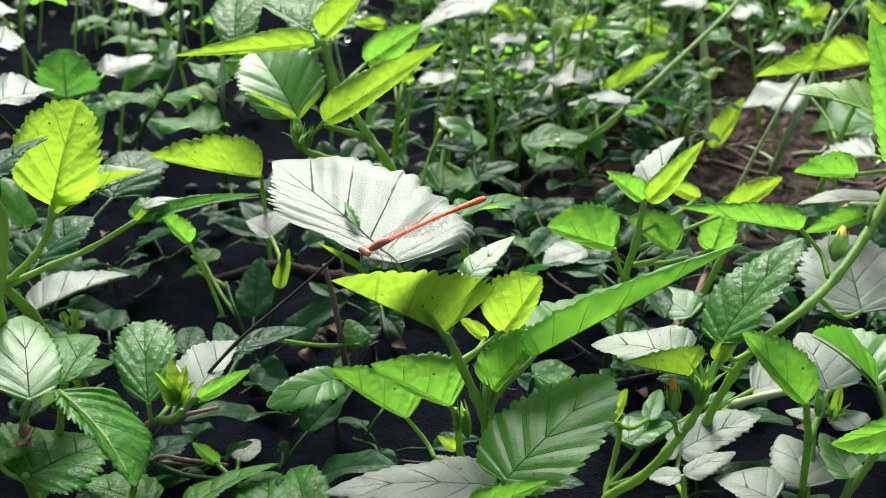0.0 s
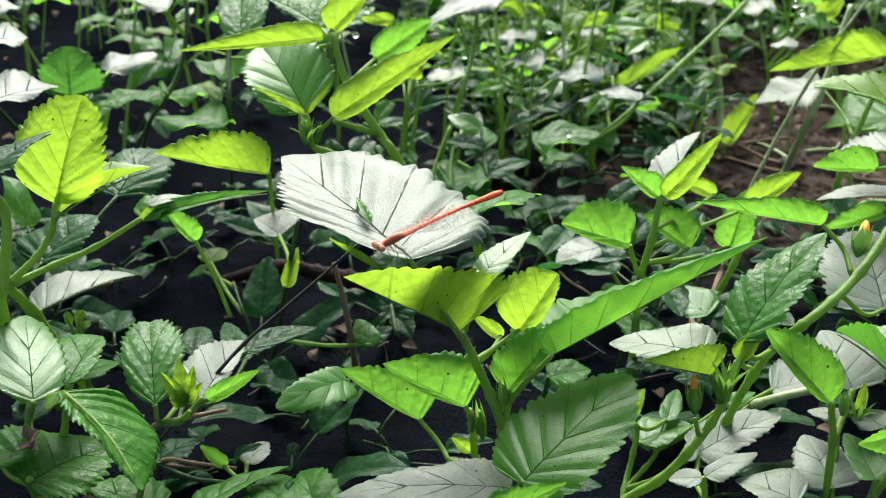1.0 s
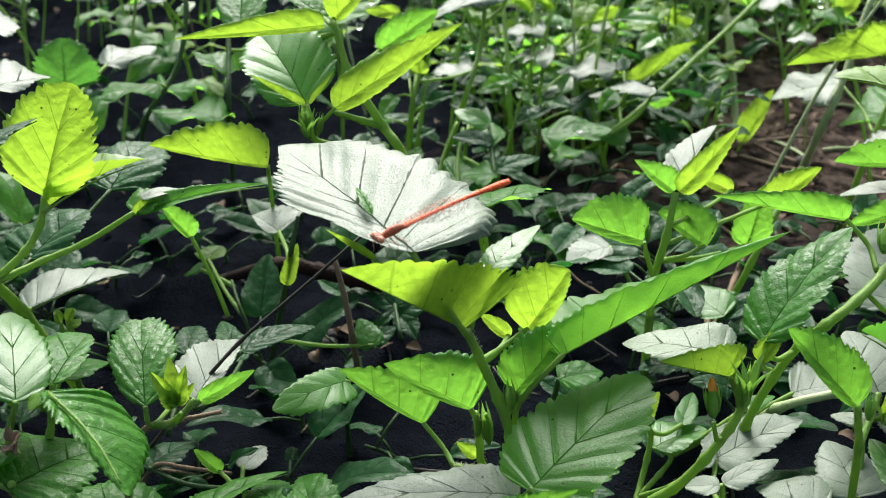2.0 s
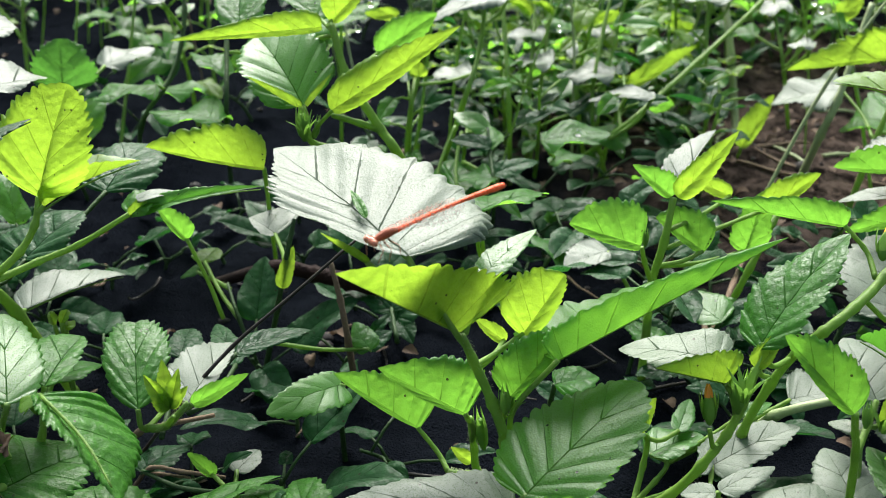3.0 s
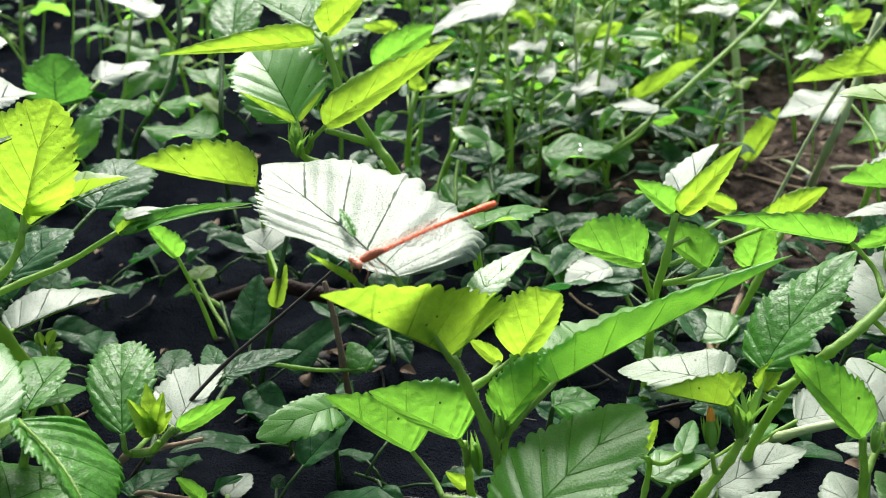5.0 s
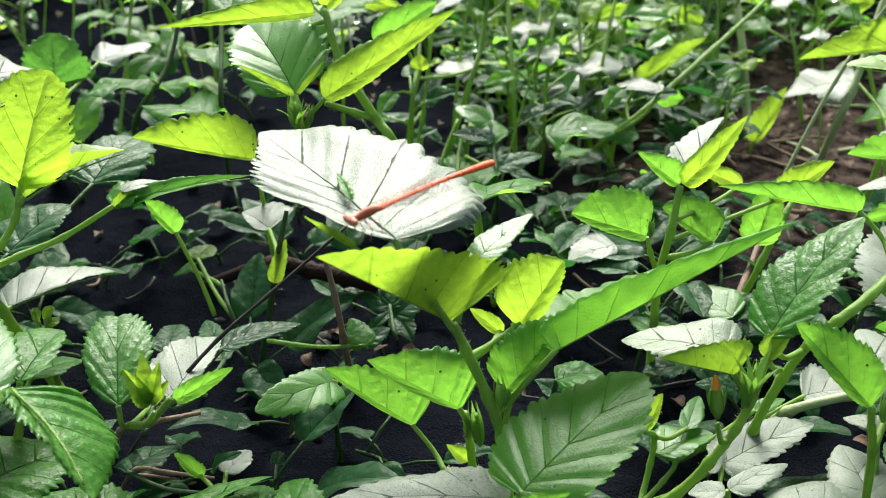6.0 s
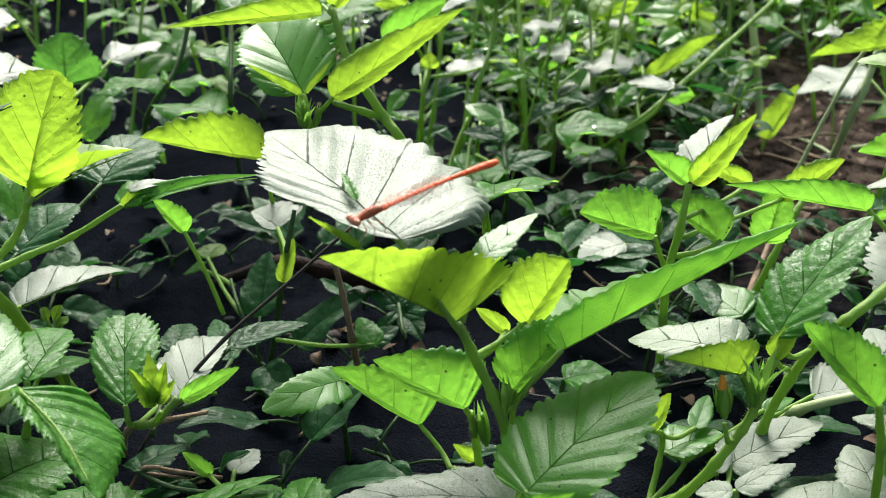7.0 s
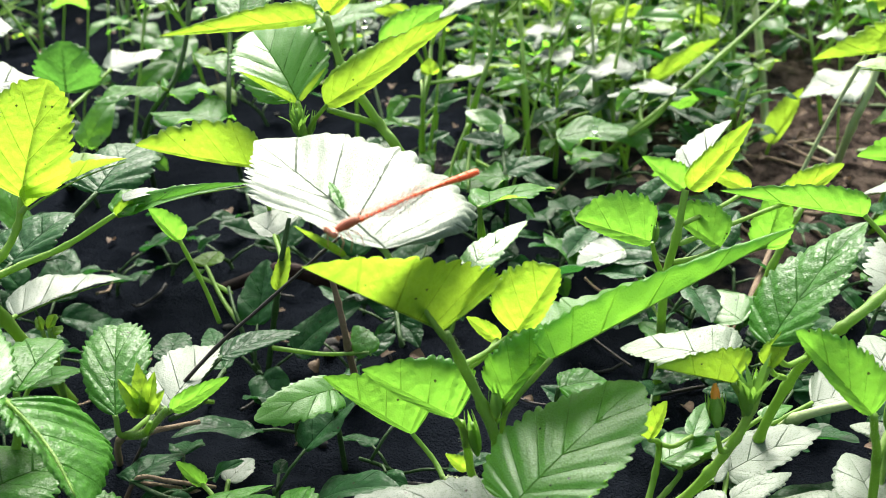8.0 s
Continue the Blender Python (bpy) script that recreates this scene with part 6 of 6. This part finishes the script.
scatter(weeds, 340, (-0.6, 0.6), (0.62, 1.35), 6, "weeds beyond the clearing", 0.026, thin)

scatter([sprig("bank_sprig", "small leafy weed on the far side of the soil bank", 0.07, 9, ("mid", "young", "white"), 61, 0.4), sprig("bank_sprig", "small leafy weed on the far side of the soil bank", 0.055, 8, ("mid", "young", "old_shaded"), 62, 0.4)],
        45, (0.14, 0.46), (0.76, 1.05), 9, "weeds past the soil bank", 0.03)

LITTLE["lime_bits"] = small_leaf_meshes(YOUNG, (0.007, 0.009, 0.012, 0.015), 7, 0.5)
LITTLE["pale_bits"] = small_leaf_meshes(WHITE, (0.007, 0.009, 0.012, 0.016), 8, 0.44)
LITTLE["green_bits"] = small_leaf_meshes(SHINY, (0.008, 0.011, 0.014, 0.02), 9, 0.4)
clumps = [sprig("glade_clump", "crowded weed tuft with small bright and glossy leaves", h, k, tones, 110 + i, 0.7) for i, (h, k, tones) in enumerate((
    (0.044, 9, ("lime_bits", "pale_bits", "green_bits")), (0.038, 10, ("lime_bits", "green_bits", "green_bits")), (0.043, 9, ("pale_bits", "green_bits", "lime_bits", "mid")),
    (0.034, 8, ("green_bits", "pale_bits", "old_shaded"))))]
scatter(clumps, 44, (-0.01, 0.125), (0.645, 0.82), 15, "small tufts in the glade", 0.016, shaded_gap)
tiny = [sprig("seedling", "tiny dark green seedling on the shaded soil", h, k, ("old_shaded",), 90 + i, 1.0) for i, (h, k) in enumerate(((0.010, 3), (0.014, 4), (0.012, 4)))]
scatter(tiny, 60, (-0.22, 0.22), (0.30, 0.56), 12, "seedlings on the shaded soil", 0.02)
rng = random.Random(29)
for i in range(26):
    x, y, a, long = rng.uniform(-0.2, 0.2), rng.uniform(0.31, 0.56), rng.uniform(0, 6.3), rng.uniform(0.015, 0.05)
    p = plant("ground_twig", (x, y, ground_height(x, y)), "thin dry twig on dark soil under the plants", "twig", "twigs under the plants")
    pts_ = [(x + math.cos(a) * long * u + rng.uniform(-0.002, 0.002), y + math.sin(a) * long * u, ground_height(x + math.cos(a) * long * u, y + math.sin(a) * long * u) + 0.001 + 0.004 * abs(u)) for u in (-0.5, -0.15, 0.2, 0.5)]
    stem(p, pts_, rng.uniform(0.5, 1.0), 0.4, rng.choice((TWIG, DARK_STEM, DARK_STEM)), "twig_stem")

# dry twigs lying on the soil bank
rng = random.Random(23)
for i in range(30):
    x, y, a, long = rng.uniform(0.10, 0.32), rng.uniform(0.52, 0.78), rng.uniform(0, 6.3), rng.uniform(0.02, 0.06)
    p = plant("bank_twig", (x, y, ground_height(x, y)), "short dry twig lying on the soil bank", "twig", "twigs on the soil bank")
    pts_ = [(x + math.cos(a) * long * u + rng.uniform(-0.003, 0.003), y + math.sin(a) * long * u, ground_height(x + math.cos(a) * long * u, y + math.sin(a) * long * u) + 0.001) for u in (-0.5, -0.15, 0.2, 0.5)]
    stem(p, pts_, rng.uniform(0.8, 1.5), 0.6, rng.choice((TWIG, TWIG, PALE_STEM)), "twig_stem")

# thin stalks crossing behind
rng = random.Random(31)
for i in range(84):
    x, y = rng.uniform(-0.34, 0.36), rng.uniform(0.52, 1.0)
    h, a, lean = rng.uniform(0.07, 0.17), rng.uniform(0, 6.3), rng.uniform(0.1, 0.75)
    z = ground_height(x, y)
    tip = Vector((x + math.cos(a) * h * lean, y + abs(math.sin(a)) * h * lean, z + h))
    p = plant("weed_stalk", (x, y, z), "thin bare green weed stalk", "stalk", "weed stalks behind the clearing")
    mid_ = Vector((x, y, z)).lerp(tip, 0.5) + Vector((rng.uniform(-0.006, 0.006), 0, 0.006))
    stem(p, [(x, y, z - 0.006), mid_, tip], rng.uniform(0.5, 1.2), 0.5, rng.choice((STEM, STEM, STEM, PALE_STEM, PALE_STEM, TWIG)), "stalk")

# ---- litter and pebbles on the soil ----
rng = random.Random(11)
lv, lf = [], []
for i in range(640):
    x, y = (rng.uniform(-0.6, 0.6), rng.uniform(0.25, 1.2)) if i % 3 else (rng.gauss(0.22, 0.09), rng.gauss(0.66, 0.10))
    s = rng.uniform(0.002, 0.0075)
    m = pose(x, y, ground_height(x, y) + 0.002, rng.uniform(-25, 25), rng.uniform(-25, 25), rng.uniform(0, 360))
    base = len(lv)
    for a in range(5):
        for b in range(3):
            u, w = a / 4, b - 1
            wd = s * 0.4 * math.sin(math.pi * (0.1 + 0.85 * u)) * rng.uniform(0.8, 1.1)
            lv.append(m @ Vector((s * (u - 0.5), w * wd, abs(w) * wd * 0.6 + s * 0.2 * math.sin(3 * u))))
    for a in range(4):
        for b in range(2):
            q = base + a * 3 + b
            lf.append((q, q + 1, q + 4, q + 3))
tagged(part("leaf_litter", mesh_from(lv, lf, "leaf_litter"), DRY_LEAF, None), "scattered dry brown leaf bits on the soil", "leaf litter", kind="stuff")
pv, pf = [], []
for i in range(420):
    x, y = (rng.uniform(-0.6, 0.6), rng.uniform(0.25, 1.2)) if i % 4 else (rng.gauss(0.22, 0.09), rng.gauss(0.66, 0.10))
    r = rng.uniform(0.001, 0.0034) * (1.8 if rng.random() < 0.06 else 1)
    bm = bmesh.new()
    bmesh.ops.create_icosphere(bm, subdivisions=1, radius=r)
    base, z = len(pv), ground_height(x, y)
    k = (rng.uniform(0.7, 1.3), rng.uniform(0.7, 1.3), rng.uniform(0.5, 0.9))
    pv += [(x + v.co.x * k[0] * rng.uniform(0.85, 1.1), y + v.co.y * k[1] * rng.uniform(0.85, 1.1), z + v.co.z * k[2]) for v in bm.verts]
    pf += [tuple(base + v.index for v in f.verts) for f in bm.faces]
    bm.free()
tagged(part("pebbles", mesh_from(pv, pf, "pebbles"), STONE, None), "small brown pebbles and soil crumbs", "pebbles", kind="stuff")

# ---- dew drops hanging on the plants behind ----
WATER, dn, dl, db = nodes_of("water")
db.inputs["Base Color"].default_value = (1, 1, 1, 1)
db.inputs["Roughness"].default_value, db.inputs["IOR"].default_value, db.inputs["Transmission Weight"].default_value = 0.02, 1.33, 1.0
for place in ((0.0066, 0.6126, 0.0564), (-0.0419, 0.5212, 0.0974), (-0.0381, 0.5458, 0.1010), (0.0518, 0.5158, 0.0532), (0.1598, 0.5661, 0.0966), (0.1630, 0.5643, 0.0933), (0.0505, 0.6186, 0.0676), (0.1269, 0.5778, 0.0336)):
    bm = bmesh.new()
    bmesh.ops.create_icosphere(bm, subdivisions=3, radius=0.0015)
    for v in bm.verts:
        v.co.z *= 0.9 if v.co.z < 0 else 1.1
    drop = part("dew_drop", bm, WATER, None, Matrix.Translation(place))
    tagged(drop, "clear round dew drop on a weed", "dew drop", "dew drops on the weeds")

# ---- weeds far round the clearing ----
fv, ff = [], []
for i in range(16000):
    a, d = rng.uniform(0, 2 * math.pi), 0.5 + 5.0 * rng.random() ** 1.5
    x, y = d * math.cos(a), 0.6 + d * math.sin(a)
    if abs(x) < 0.62 and -0.35 < y < 1.36:
        continue
    s = rng.uniform(0.02, 0.05)
    m = pose(x, y, rng.uniform(0.005, 0.10), rng.uniform(-40, 40), rng.uniform(-45, 30), rng.uniform(0, 360))
    base = len(fv)
    for u, w, z in ((0, 0, 0), (0.35, 0.32, 0.1), (0.4, 0, 0.04), (0.35, -0.32, 0.1), (0.75, 0.2, 0.06), (0.8, 0, 0.02), (0.75, -0.2, 0.06), (1, 0, -0.05)):
        fv.append(m @ Vector((s * u, s * w, s * z)))
    ff += [tuple(base + k for k in q) for q in ((0, 2, 1), (0, 3, 2), (1, 2, 5, 4), (2, 3, 6, 5), (4, 5, 7), (5, 6, 7))]
tagged(part("far_weeds", mesh_from(fv, ff, "far_weeds"), plain_material("far_leaf", (0.03, 0.09, 0.014), (0.07, 0.18, 0.025), 0.45, 40, 0.6, 0.0005, 0.3), None), "dense green weeds round the clearing", "weeds", kind="stuff")


def motions():
    walk(damselfly, [(t, Matrix.Translation(d) @ DAMSEL) for t, d in (
        (0.0, (-0.0000, 0.0000, 0.0000)),
        (0.5, (-0.0000, -0.0001, -0.0001)),
        (1.0, (0.0001, -0.0000, -0.0000)),
        (1.5, (0.0000, -0.0000, -0.0001)),
        (3.0, (-0.0002, 0.0000, 0.0000)),
        (3.5, (-0.0003, -0.0000, -0.0000)),
        (4.0, (-0.0003, -0.0002, -0.0004)),
        (5.5, (-0.0003, -0.0000, -0.0000)),
        (6.0, (-0.0006, 0.0001, 0.0001)),
        (6.5, (-0.0005, 0.0001, 0.0003)),
        (7.0, (-0.0006, 0.0001, 0.0002)),
        (7.5, (-0.0015, -0.0001, -0.0001)),
        (8.0, (-0.0015, -0.0001, -0.0001)))])


motions()
